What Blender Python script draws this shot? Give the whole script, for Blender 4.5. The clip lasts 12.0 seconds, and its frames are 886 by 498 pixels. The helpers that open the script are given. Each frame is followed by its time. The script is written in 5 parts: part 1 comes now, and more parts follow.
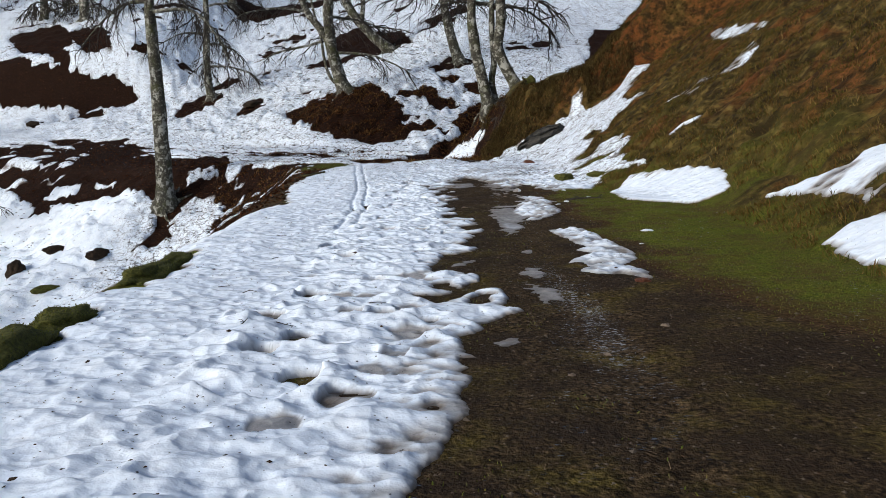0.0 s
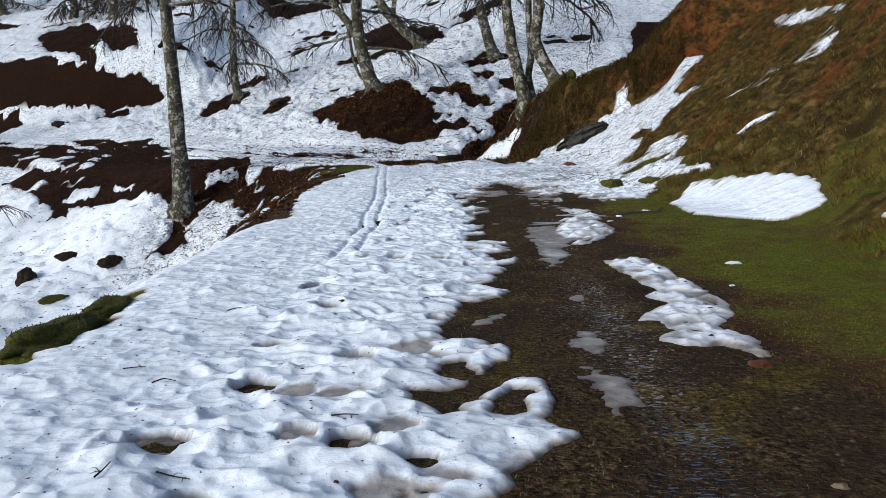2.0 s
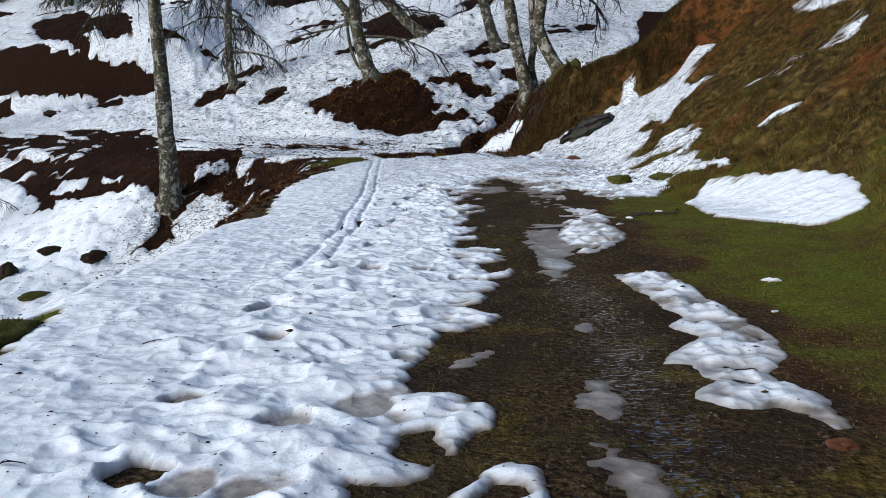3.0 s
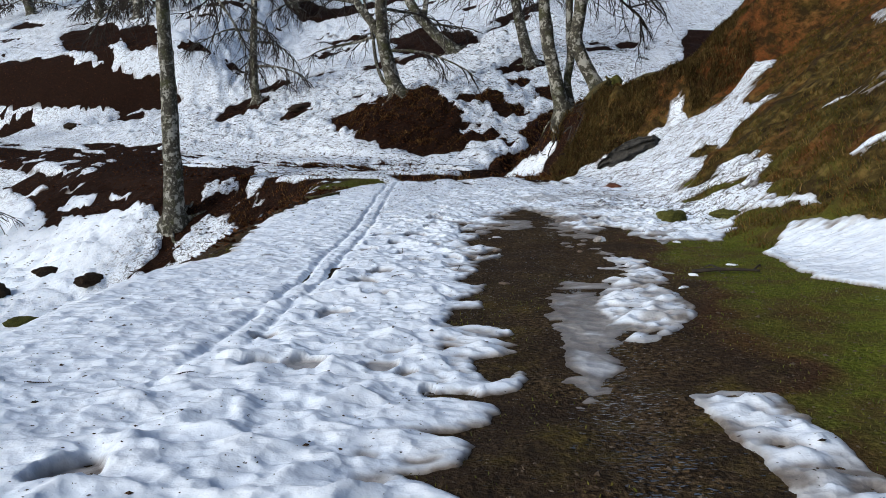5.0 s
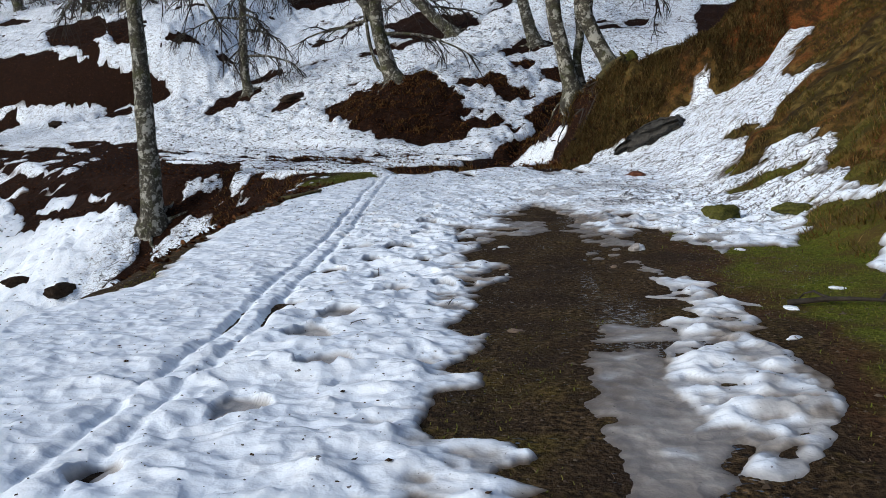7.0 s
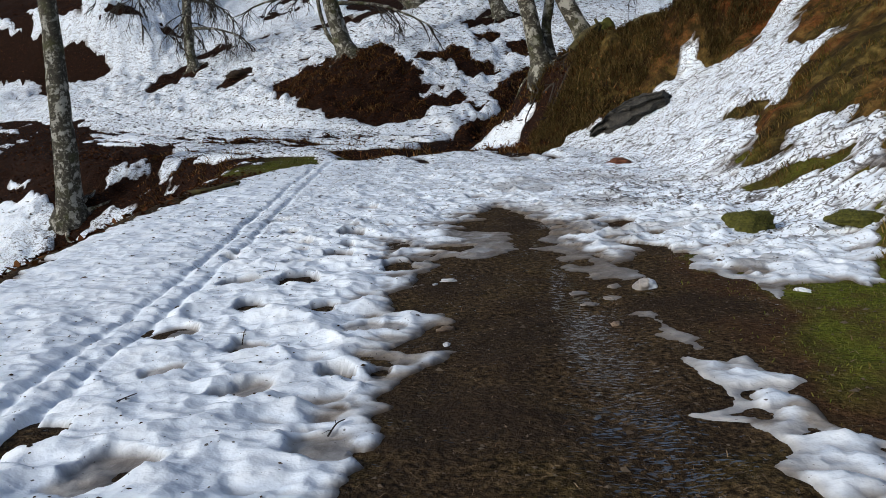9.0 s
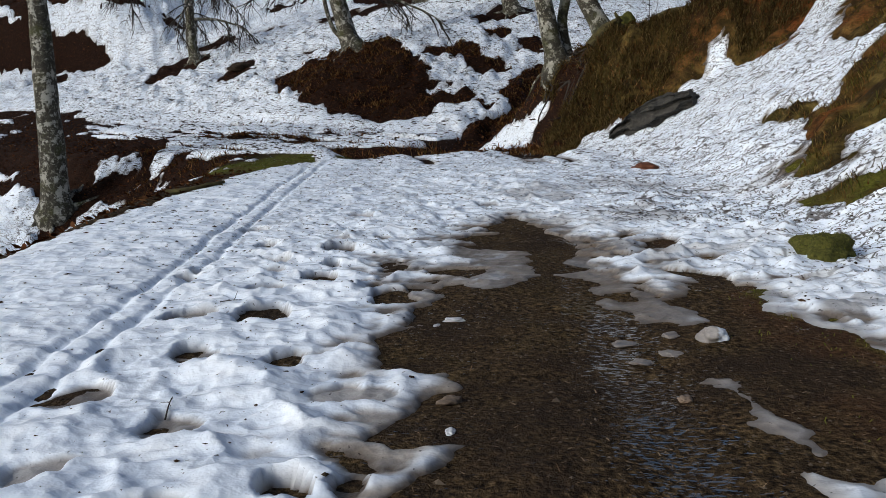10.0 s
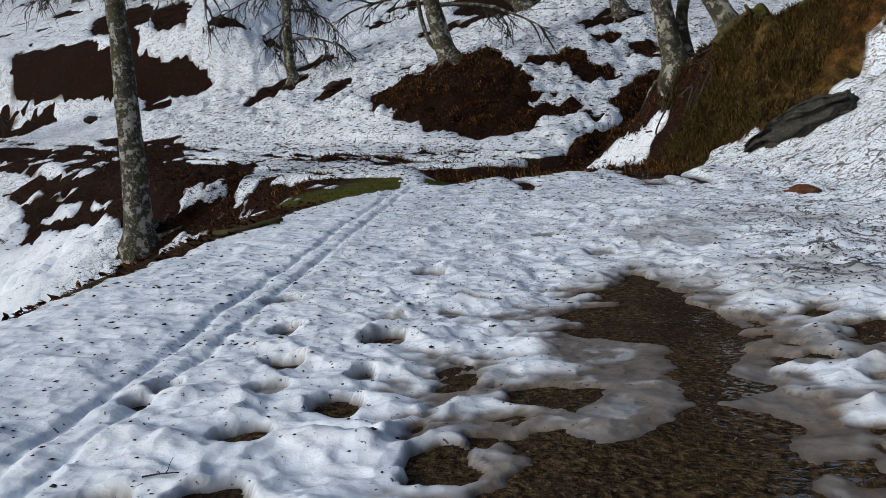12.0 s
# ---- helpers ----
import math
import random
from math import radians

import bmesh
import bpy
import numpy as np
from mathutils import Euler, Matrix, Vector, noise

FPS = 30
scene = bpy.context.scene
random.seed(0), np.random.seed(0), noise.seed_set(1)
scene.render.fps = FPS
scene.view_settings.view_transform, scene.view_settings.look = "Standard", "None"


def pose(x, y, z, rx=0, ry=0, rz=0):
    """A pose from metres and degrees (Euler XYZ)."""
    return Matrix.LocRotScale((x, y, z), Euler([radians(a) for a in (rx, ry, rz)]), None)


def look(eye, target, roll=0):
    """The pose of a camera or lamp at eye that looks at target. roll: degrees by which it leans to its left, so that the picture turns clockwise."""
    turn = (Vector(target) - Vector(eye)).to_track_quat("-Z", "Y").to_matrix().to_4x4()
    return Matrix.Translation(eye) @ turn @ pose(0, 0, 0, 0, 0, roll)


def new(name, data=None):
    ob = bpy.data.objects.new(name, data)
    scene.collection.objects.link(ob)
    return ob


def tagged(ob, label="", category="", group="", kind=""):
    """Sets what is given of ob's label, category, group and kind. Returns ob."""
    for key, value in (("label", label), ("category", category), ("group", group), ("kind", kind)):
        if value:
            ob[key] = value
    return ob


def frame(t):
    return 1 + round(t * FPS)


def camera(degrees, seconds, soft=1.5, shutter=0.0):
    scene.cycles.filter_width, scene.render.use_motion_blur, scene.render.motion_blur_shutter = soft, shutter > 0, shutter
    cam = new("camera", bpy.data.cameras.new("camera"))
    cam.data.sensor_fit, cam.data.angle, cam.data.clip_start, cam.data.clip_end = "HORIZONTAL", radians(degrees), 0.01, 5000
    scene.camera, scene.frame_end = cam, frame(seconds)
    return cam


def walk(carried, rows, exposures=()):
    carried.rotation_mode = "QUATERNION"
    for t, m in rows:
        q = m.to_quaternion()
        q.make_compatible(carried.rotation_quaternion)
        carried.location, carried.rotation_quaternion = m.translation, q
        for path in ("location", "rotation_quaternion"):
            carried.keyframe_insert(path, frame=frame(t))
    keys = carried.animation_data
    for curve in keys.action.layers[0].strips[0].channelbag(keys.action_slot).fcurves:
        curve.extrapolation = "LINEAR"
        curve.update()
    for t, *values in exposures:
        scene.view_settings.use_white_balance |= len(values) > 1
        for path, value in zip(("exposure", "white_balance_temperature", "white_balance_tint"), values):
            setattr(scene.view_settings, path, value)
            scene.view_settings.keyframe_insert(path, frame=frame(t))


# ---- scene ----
cam = camera(54.6, 12.0, soft=0.8)
PATH = [
    (0, (0.007, -0.016, 1.427), (0.001, 1.969, 1.186), 0.0),
    (0.5, (0.009, 0.715, 1.415), (-0.029, 2.698, 1.159), 0.0),
    (1, (0.031, 1.281, 1.45), (-0.038, 3.261, 1.179), -0.1),
    (1.5, (0.068, 2.162, 1.486), (-0.022, 4.142, 1.218), -0.2),
    (2, (0.144, 2.692, 1.519), (0.054, 4.674, 1.273), -0.2),
    (2.5, (0.184, 3.531, 1.473), (0.093, 5.513, 1.218), 0.2),
    (3, (0.273, 4.189, 1.508), (0.177, 6.17, 1.244), 0.1),
    (5, (0.487, 7.282, 1.544), (0.313, 9.262, 1.325), 1.2),
    (5.5, (0.48, 7.955, 1.556), (0.281, 9.932, 1.335), 0.7),
    (6, (0.435, 8.704, 1.542), (0.231, 10.681, 1.321), 0.5),
    (6.5, (0.42, 9.355, 1.525), (0.213, 11.331, 1.298), -0.1),
    (8.5, (0.482, 12.513, 1.584), (0.354, 14.488, 1.291), -0.5),
    (9, (0.52, 13.252, 1.589), (0.404, 15.227, 1.295), -0.5),
    (9.5, (0.516, 13.955, 1.587), (0.397, 15.929, 1.293), 0.4),
    (10, (0.429, 14.757, 1.563), (0.302, 16.73, 1.266), 0.6),
    (10.5, (0.414, 15.228, 1.63), (0.235, 17.198, 1.334), -0.2),
    (11, (0.419, 15.864, 1.642), (0.24, 17.833, 1.339), -0.7),
    (11.5, (0.486, 16.602, 1.652), (0.295, 18.57, 1.353), -1.1),
    (12, (0.365, 17.311, 1.644), (-0.013, 19.257, 1.379), -1.2),
]
LIGHT = [(0, 0.28, 5880, 8), (3, 0.24, 5760, 8), (6.5, 0.2, 5770, 8), (9.5, 0.12, 5940, 8), (10.5, 0.0, 5920, 8), (12, -0.10, 5960, 8)]
walk(cam, [(t, look(eye, target, roll)) for t, eye, target, roll in PATH], LIGHT)

# ---- light ----
world = bpy.data.worlds.new("overcast_sky")
scene.world = world
world.use_nodes = True
sky = world.node_tree.nodes.new("ShaderNodeTexSky")
sky.sky_type, sky.sun_disc = "NISHITA", False
SUN_UP, SUN_TURN = radians(26), radians(-126)
sky.sun_elevation, sky.sun_rotation = SUN_UP, SUN_TURN
sky.air_density, sky.dust_density, sky.ozone_density = 1.0, 3.0, 1.0
world.node_tree.links.new(sky.outputs[0], world.node_tree.nodes["Background"].inputs[0])
world.node_tree.nodes["Background"].inputs[1].default_value = 0.10
sun = new("sun", bpy.data.lights.new("sun", "SUN"))
sun.data.energy, sun.data.angle, sun.data.color = 1.7, radians(14), (1.0, 0.95, 0.87)
toward = Vector((math.sin(SUN_TURN) * math.cos(SUN_UP), math.cos(SUN_TURN) * math.cos(SUN_UP), math.sin(SUN_UP)))
sun.matrix_world = look(toward * 80, (0, 0, 0))


# ---- materials ----
def material(name, rough_value=0.8):
    m = bpy.data.materials.new(name)
    m.use_nodes = True
    m.node_tree.nodes["Principled BSDF"].inputs["Roughness"].default_value = rough_value
    m.node_tree.nodes["Principled BSDF"].inputs["Specular IOR Level"].default_value = 0.2
    return m, m.node_tree.nodes, m.node_tree.links, m.node_tree.nodes["Principled BSDF"]


def noise_node(nodes, links, size, detail=4.0, roughness=0.6, stretch=None):
    """Noise in metres: lumps about size across."""
    place = nodes.new("ShaderNodeNewGeometry")
    n = nodes.new("ShaderNodeTexNoise")
    n.inputs["Scale"].default_value, n.inputs["Detail"].default_value, n.inputs["Roughness"].default_value = 1.0 / size, detail, roughness
    source = place.outputs["Position"]
    if stretch:
        turn = nodes.new("ShaderNodeMapping")
        turn.inputs["Scale"].default_value = stretch
        links.new(source, turn.inputs["Vector"])
        source = turn.outputs["Vector"]
    links.new(source, n.inputs["Vector"])
    return n.outputs["Fac"]


def ramp(nodes, links, source, *stops):
    r = nodes.new("ShaderNodeValToRGB")
    while len(r.color_ramp.elements) < len(stops):
        r.color_ramp.elements.new(0.5)
    for e, (at, colour) in zip(r.color_ramp.elements, stops):
        e.position = at
        e.color = (*colour, 1) if isinstance(colour, tuple) else (colour, colour, colour, 1)
    links.new(source, r.inputs[0])
    return r.outputs[0]


def mix(nodes, links, share, a, b):
    m = nodes.new("ShaderNodeMix")
    m.data_type = "RGBA"
    for slot, value in ((0, share), (6, a), (7, b)):
        if isinstance(value, (int, float)):
            m.inputs[slot].default_value = value if slot == 0 else (value, value, value, 1)
        elif isinstance(value, tuple):
            m.inputs[slot].default_value = (*value, 1)
        else:
            links.new(value, m.inputs[slot])
    return m.outputs[2]


def sums(nodes, links, how, a, b, clamp=False):
    m = nodes.new("ShaderNodeMath")
    m.operation, m.use_clamp = how, clamp
    for slot, value in ((0, a), (1, b)):
        if isinstance(value, (int, float)):
            m.inputs[slot].default_value = value
        else:
            links.new(value, m.inputs[slot])
    return m.outputs[0]


def named(nodes, name):
    a = nodes.new("ShaderNodeAttribute")
    a.attribute_name = name
    return a.outputs["Fac"]


def relief(nodes, links, shader, source, strength, distance):
    b = nodes.new("ShaderNodeBump")
    b.inputs["Distance"].default_value = distance
    if isinstance(strength, float):
        b.inputs["Strength"].default_value = strength
    else:
        links.new(strength, b.inputs["Strength"])
    links.new(source, b.inputs["Height"])
    links.new(b.outputs[0], shader.inputs["Normal"])


def ground_material():
    m, nodes, links, shader = material("ground_soil")
    fine, mid, big = noise_node(nodes, links, 0.035, 3), noise_node(nodes, links, 0.22, 5), noise_node(nodes, links, 1.6, 4)
    mud = ramp(nodes, links, fine, (0.36, (0.009, 0.0055, 0.003)), (0.52, (0.051, 0.033, 0.016)), (0.72, (0.132, 0.088, 0.043)))
    olive = ramp(nodes, links, fine, (0.3, (0.03, 0.022, 0.004)), (0.7, (0.15, 0.112, 0.02)))
    mossy = sums(nodes, links, "MULTIPLY", named(nodes, "mossy"), ramp(nodes, links, noise_node(nodes, links, 0.6, 5, 0.7), (0.49, 0.0), (0.63, 0.7)))
    mud = mix(nodes, links, mossy, mud, olive)
    mud = mix(nodes, links, ramp(nodes, links, noise_node(nodes, links, 0.7, 5, 0.65), (0.42, 0.0), (0.6, 0.85)), mud, (0.026, 0.017, 0.011))
    green = ramp(nodes, links, fine, (0.3, (0.038, 0.043, 0.005)), (0.7, (0.135, 0.15, 0.017)))
    green = mix(nodes, links, ramp(nodes, links, noise_node(nodes, links, 0.5, 5, 0.65), (0.44, 0.0), (0.62, 0.85)), green, (0.075, 0.048, 0.016))
    dry = ramp(nodes, links, mid, (0.34, (0.016, 0.011, 0.004)), (0.5, (0.066, 0.046, 0.013)), (0.66, (0.145, 0.102, 0.03)))
    rust = ramp(nodes, links, fine, (0.3, (0.05, 0.015, 0.005)), (0.7, (0.21, 0.068, 0.018)))
    dry = mix(nodes, links, ramp(nodes, links, big, (0.52, 0.0), (0.66, 0.65)), dry, rust)
    dry = mix(nodes, links, sums(nodes, links, "MULTIPLY", named(nodes, "rusty"), ramp(nodes, links, mid, (0.38, 0.2), (0.56, 1.0))), dry, rust)
    dry = mix(nodes, links, ramp(nodes, links, noise_node(nodes, links, 0.9, 5), (0.5, 0.0), (0.65, 0.7)), dry, (0.045, 0.04, 0.008))
    dry = mix(nodes, links, ramp(nodes, links, noise_node(nodes, links, 0.45, 5, 0.7), (0.46, 0.0), (0.6, 0.85)), dry, (0.022, 0.013, 0.006))
    litter = ramp(nodes, links, fine, (0.36, (0.004, 0.002, 0.0013)), (0.55, (0.023, 0.010, 0.0055)), (0.75, (0.066, 0.032, 0.016)))
    litter = mix(nodes, links, ramp(nodes, links, mid, (0.45, 0.0), (0.65, 0.6)), litter, (0.009, 0.005, 0.003))
    edge = ramp(nodes, links, named(nodes, "grassy"), (0.02, 0.0), (0.3, 0.75), (0.5, 0.75), (0.85, 0.0))
    mud = mix(nodes, links, edge, mud, ramp(nodes, links, fine, (0.3, (0.024, 0.011, 0.005)), (0.7, (0.10, 0.048, 0.022))))
    colour = mix(nodes, links, ramp(nodes, links, named(nodes, "grassy"), (0.25, 0.0), (0.75, 1.0)), mud, green)
    colour = mix(nodes, links, named(nodes, "dry"), colour, dry)
    colour = mix(nodes, links, named(nodes, "leafy"), colour, litter)
    links.new(colour, shader.inputs["Base Color"])
    wet = named(nodes, "wet")
    film = sums(nodes, links, "ADD", noise_node(nodes, links, 0.026, 3, 0.6, (0.55, 1.5, 1.0)), sums(nodes, links, "MULTIPLY", wet, 0.13))
    film = sums(nodes, links, "ADD", film, sums(nodes, links, "MULTIPLY", sums(nodes, links, "SUBTRACT", noise_node(nodes, links, 0.3, 4), 0.5), 0.25))
    glint = ramp(nodes, links, film, (0.675, 0.0), (0.69, 1.0))
    shader.inputs["Roughness"].default_value = 0.9
    shader.inputs["Specular IOR Level"].default_value = 0.06
    links.new(glint, shader.inputs["Coat Weight"])
    # films of water lie level
    level = nodes.new("ShaderNodeCombineXYZ")
    level.inputs[2].default_value = 1.0
    links.new(level.outputs[0], shader.inputs["Coat Normal"])
    shader.inputs["Coat Roughness"].default_value, shader.inputs["Coat IOR"].default_value = 0.06, 1.9
    clods = noise_node(nodes, links, 0.09, 4, 0.7)
    dull = sums(nodes, links, "SUBTRACT", 0.95, sums(nodes, links, "MULTIPLY", glint, 0.93))
    height = sums(nodes, links, "ADD", sums(nodes, links, "ADD", sums(nodes, links, "MULTIPLY", fine, 0.6), clods), mid)
    relief(nodes, links, shader, height, dull, 0.035)
    return m


def snow_material():
    m, nodes, links, shader = material("old_snow", 0.55)
    fine, mid, big = noise_node(nodes, links, 0.02, 3), noise_node(nodes, links, 0.16, 4), noise_node(nodes, links, 1.1, 4)
    white = mix(nodes, links, ramp(nodes, links, mid, (0.4, 0.0), (0.7, 1.0)), (0.75, 0.813, 0.895), (0.84, 0.883, 0.93))
    # water-soaked rims: mud shows through where the film is thinnest
    soaked = ramp(nodes, links, mid, (0.35, (0.15, 0.123, 0.098)), (0.65, (0.36, 0.325, 0.285)))
    soaked = mix(nodes, links, ramp(nodes, links, noise_node(nodes, links, 0.35, 5, 0.7), (0.48, 0.0), (0.64, 0.7)), soaked, (0.13, 0.10, 0.075))
    soaked = mix(nodes, links, named(nodes, "film"), (0.085, 0.062, 0.042), soaked)
    thin = sums(nodes, links, "ADD", named(nodes, "thin"), sums(nodes, links, "MULTIPLY", sums(nodes, links, "SUBTRACT", big, 0.5), 0.35), True)
    colour = mix(nodes, links, thin, white, soaked)
    strewn = named(nodes, "strewn")
    # leaf crumbs and needles melted out of the snow
    place = nodes.new("ShaderNodeNewGeometry")
    warp = nodes.new("ShaderNodeTexNoise")
    warp.inputs["Scale"].default_value, warp.inputs["Detail"].default_value = 3.5, 5.0
    links.new(place.outputs["Position"], warp.inputs["Vector"])
    push = nodes.new("ShaderNodeVectorMath")
    push.operation = "MULTIPLY_ADD"
    push.inputs[1].default_value = (0.26, 0.26, 0.26)
    links.new(warp.outputs["Color"], push.inputs[0])
    links.new(place.outputs["Position"], push.inputs[2])
    crumbs = nodes.new("ShaderNodeTexNoise")
    crumbs.inputs["Scale"].default_value, crumbs.inputs["Detail"].default_value = 30.0, 3.0
    links.new(place.outputs["Position"], crumbs.inputs["Vector"])
    level = sums(nodes, links, "ADD", crumbs.outputs["Fac"], sums(nodes, links, "MULTIPLY", strewn, 0.13))
    colour = mix(nodes, links, ramp(nodes, links, level, (0.71, 0.0), (0.745, 0.9)), colour, (0.035, 0.024, 0.017))
    # broken lines of dirt along the crests of the scallops
    turn = nodes.new("ShaderNodeMapping")
    turn.inputs["Scale"].default_value = (0.42, 1.15, 1.25)
    links.new(push.outputs[0], turn.inputs["Vector"])
    crest = None
    for scale, breadth in ((3.4, 0.05), (6.5, 0.055)):
        net = nodes.new("ShaderNodeTexVoronoi")
        net.feature = "DISTANCE_TO_EDGE"
        net.inputs["Scale"].default_value = scale
        links.new(turn.outputs["Vector"], net.inputs["Vector"])
        line = ramp(nodes, links, net.outputs["Distance"], (breadth * 0.35, 1.0), (breadth, 0.0))
        line = sums(nodes, links, "MULTIPLY", line, ramp(nodes, links, noise_node(nodes, links, 1.5 / scale, 3), (0.46, 0.0), (0.53, 1.0)))
        crest = line if crest is None else sums(nodes, links, "MAXIMUM", crest, line)
    crest = sums(nodes, links, "MULTIPLY", crest, ramp(nodes, links, strewn, (0.25, 0.0), (0.9, 0.9)))
    colour = mix(nodes, links, crest, colour, (0.045, 0.033, 0.024))
    links.new(colour, shader.inputs["Base Color"])
    links.new(mix(nodes, links, thin, 0.6, 0.3), shader.inputs["Roughness"])
    # scallops left by the thaw, and coarse melted grains
    bumps = None
    for scale, height in ((6.0, 0.8), (14.0, 0.5)):
        cup = nodes.new("ShaderNodeTexVoronoi")
        cup.inputs["Scale"].default_value = scale
        cup.feature = "SMOOTH_F1"
        cup.inputs["Smoothness"].default_value = 0.35
        links.new(place.outputs["Position"], cup.inputs["Vector"])
        bowl = sums(nodes, links, "MULTIPLY", sums(nodes, links, "POWER", cup.outputs["Distance"], 2.0), height)
        bumps = bowl if bumps is None else sums(nodes, links, "ADD", bumps, bowl)
    bumps = sums(nodes, links, "ADD", bumps, sums(nodes, links, "ADD", sums(nodes, links, "MULTIPLY", mid, 0.5), sums(nodes, links, "MULTIPLY", fine, 0.08)))
    relief(nodes, links, shader, bumps, 0.5, 0.04)
    return m


def bark_material():
    m, nodes, links, shader = material("beech_bark", 0.85)
    fine, mid, big = noise_node(nodes, links, 0.03, 4), noise_node(nodes, links, 0.10, 4, 0.75), noise_node(nodes, links, 0.6, 3)
    grey = ramp(nodes, links, fine, (0.3, (0.022, 0.019, 0.014)), (0.7, (0.085, 0.078, 0.058)))
    pale = mix(nodes, links, ramp(nodes, links, mid, (0.55, 0.0), (0.60, 0.85)), grey, (0.25, 0.24, 0.19))
    pale = mix(nodes, links, ramp(nodes, links, noise_node(nodes, links, 0.28, 5, 0.7), (0.53, 0.0), (0.57, 0.85)), pale, (0.40, 0.39, 0.34))
    mossy = mix(nodes, links, ramp(nodes, links, big, (0.5, 0.0), (0.68, 0.7)), pale, (0.06, 0.062, 0.02))
    dark = mix(nodes, links, ramp(nodes, links, noise_node(nodes, links, 0.25, 4), (0.55, 0.0), (0.64, 0.7)), mossy, (0.025, 0.022, 0.018))
    links.new(dark, shader.inputs["Base Color"])
    relief(nodes, links, shader, sums(nodes, links, "ADD", fine, mid), 0.8, 0.03)
    return m


def plain_material(name, size, low, high, roughness=0.85, bump=0.02):
    m, nodes, links, shader = material(name, roughness)
    n = noise_node(nodes, links, size, 5, 0.65)
    links.new(ramp(nodes, links, n, (0.3, low), (0.7, high)), shader.inputs["Base Color"])
    relief(nodes, links, shader, n, 0.8, bump)
    return m


def strewn_material(name, *colours):
    """Many small bits: each island has a colour of its own."""
    m, nodes, links, shader = material(name, 0.95)
    shader.inputs["Specular IOR Level"].default_value = 0.05
    geo = nodes.new("ShaderNodeNewGeometry")
    stops = [(n / max(len(colours) - 1, 1), c) for n, c in enumerate(colours)]
    links.new(ramp(nodes, links, geo.outputs["Random Per Island"], *stops), shader.inputs["Base Color"])
    return m


SOIL, SNOW, BARK = ground_material(), snow_material(), bark_material()
TWIG = plain_material("twig_bark", 0.05, (0.018, 0.014, 0.011), (0.05, 0.041, 0.032), 0.8, 0.004)
STONE = plain_material("dark_stone", 0.12, (0.012, 0.012, 0.011), (0.065, 0.06, 0.052), 0.7)
PALE_STONE = plain_material("pale_stone", 0.05, (0.09, 0.065, 0.045), (0.22, 0.165, 0.12), 0.6, 0.005)
RED_STONE = plain_material("red_stone", 0.07, (0.06, 0.02, 0.010), (0.15, 0.06, 0.03), 0.7, 0.01)
MOSS = plain_material("moss", 0.03, (0.026, 0.028, 0.006), (0.11, 0.105, 0.02), 0.95, 0.02)
DARK_EARTH = plain_material("dark_earth", 0.09, (0.010, 0.006, 0.004), (0.04, 0.026, 0.014), 0.95, 0.03)
MOSSY_WOOD = plain_material("mossy_wood", 0.12, (0.03, 0.022, 0.013), (0.10, 0.085, 0.03), 0.9, 0.02)
DEBRIS = strewn_material("forest_crumbs", (0.02, 0.015, 0.012), (0.06, 0.035, 0.02), (0.035, 0.028, 0.02))
LEAVES = strewn_material("fallen_leaves", (0.022, 0.0085, 0.004), (0.07, 0.025, 0.009), (0.033, 0.014, 0.007), (0.15, 0.066, 0.025), (0.016, 0.0075, 0.0045))
STRAW = strewn_material("dry_grass", (0.042, 0.032, 0.008), (0.13, 0.085, 0.022), (0.095, 0.042, 0.012), (0.05, 0.054, 0.010), (0.075, 0.066, 0.013), (0.21, 0.14, 0.05))
BRACKEN = strewn_material("dead_bracken", (0.04, 0.016, 0.006), (0.15, 0.058, 0.018), (0.085, 0.045, 0.014), (0.30, 0.17, 0.06), (0.03, 0.014, 0.006), (0.10, 0.075, 0.02))
GREEN = strewn_material("short_grass", (0.044, 0.056, 0.006), (0.095, 0.115, 0.012), (0.08, 0.064, 0.014), (0.13, 0.125, 0.022), (0.055, 0.072, 0.008))
MUDDY_STRAW = strewn_material("muddy_straw", (0.05, 0.03, 0.016), (0.12, 0.075, 0.04), (0.03, 0.02, 0.012), (0.22, 0.16, 0.10), (0.07, 0.04, 0.02))
ROAD_GRASS = strewn_material("roadside_grass", (0.030, 0.036, 0.006), (0.06, 0.068, 0.012), (0.05, 0.042, 0.012), (0.04, 0.046, 0.008))
HANGING = strewn_material("hanging_dead_grass", (0.035, 0.022, 0.008), (0.11, 0.075, 0.025), (0.06, 0.035, 0.012), (0.19, 0.13, 0.05), (0.045, 0.042, 0.012), (0.025, 0.015, 0.007))
GRAVEL = strewn_material("path_gravel", (0.03, 0.022, 0.015), (0.07, 0.052, 0.036), (0.10, 0.08, 0.06), (0.05, 0.034, 0.022))


# ---- the lie of the land ----
def fade(a, b, v):
    """0 below a, 1 above b, smooth between."""
    s = np.clip((v - a) / (b - a), 0.0, 1.0)
    return s * s * (3 - 2 * s)


def hashed(ix, iy, seed):
    h = (ix.astype(np.int64) * 374761393 + iy.astype(np.int64) * 668265263 + seed * 1274126177) & 0xFFFFFFFF
    h = ((h ^ (h >> 13)) * 1274126177) & 0xFFFFFFFF
    h = ((h ^ (h >> 16)) * 2246822519) & 0xFFFFFFFF
    return ((h ^ (h >> 15)) & 0xFFFFFF) / float(0xFFFFFF)


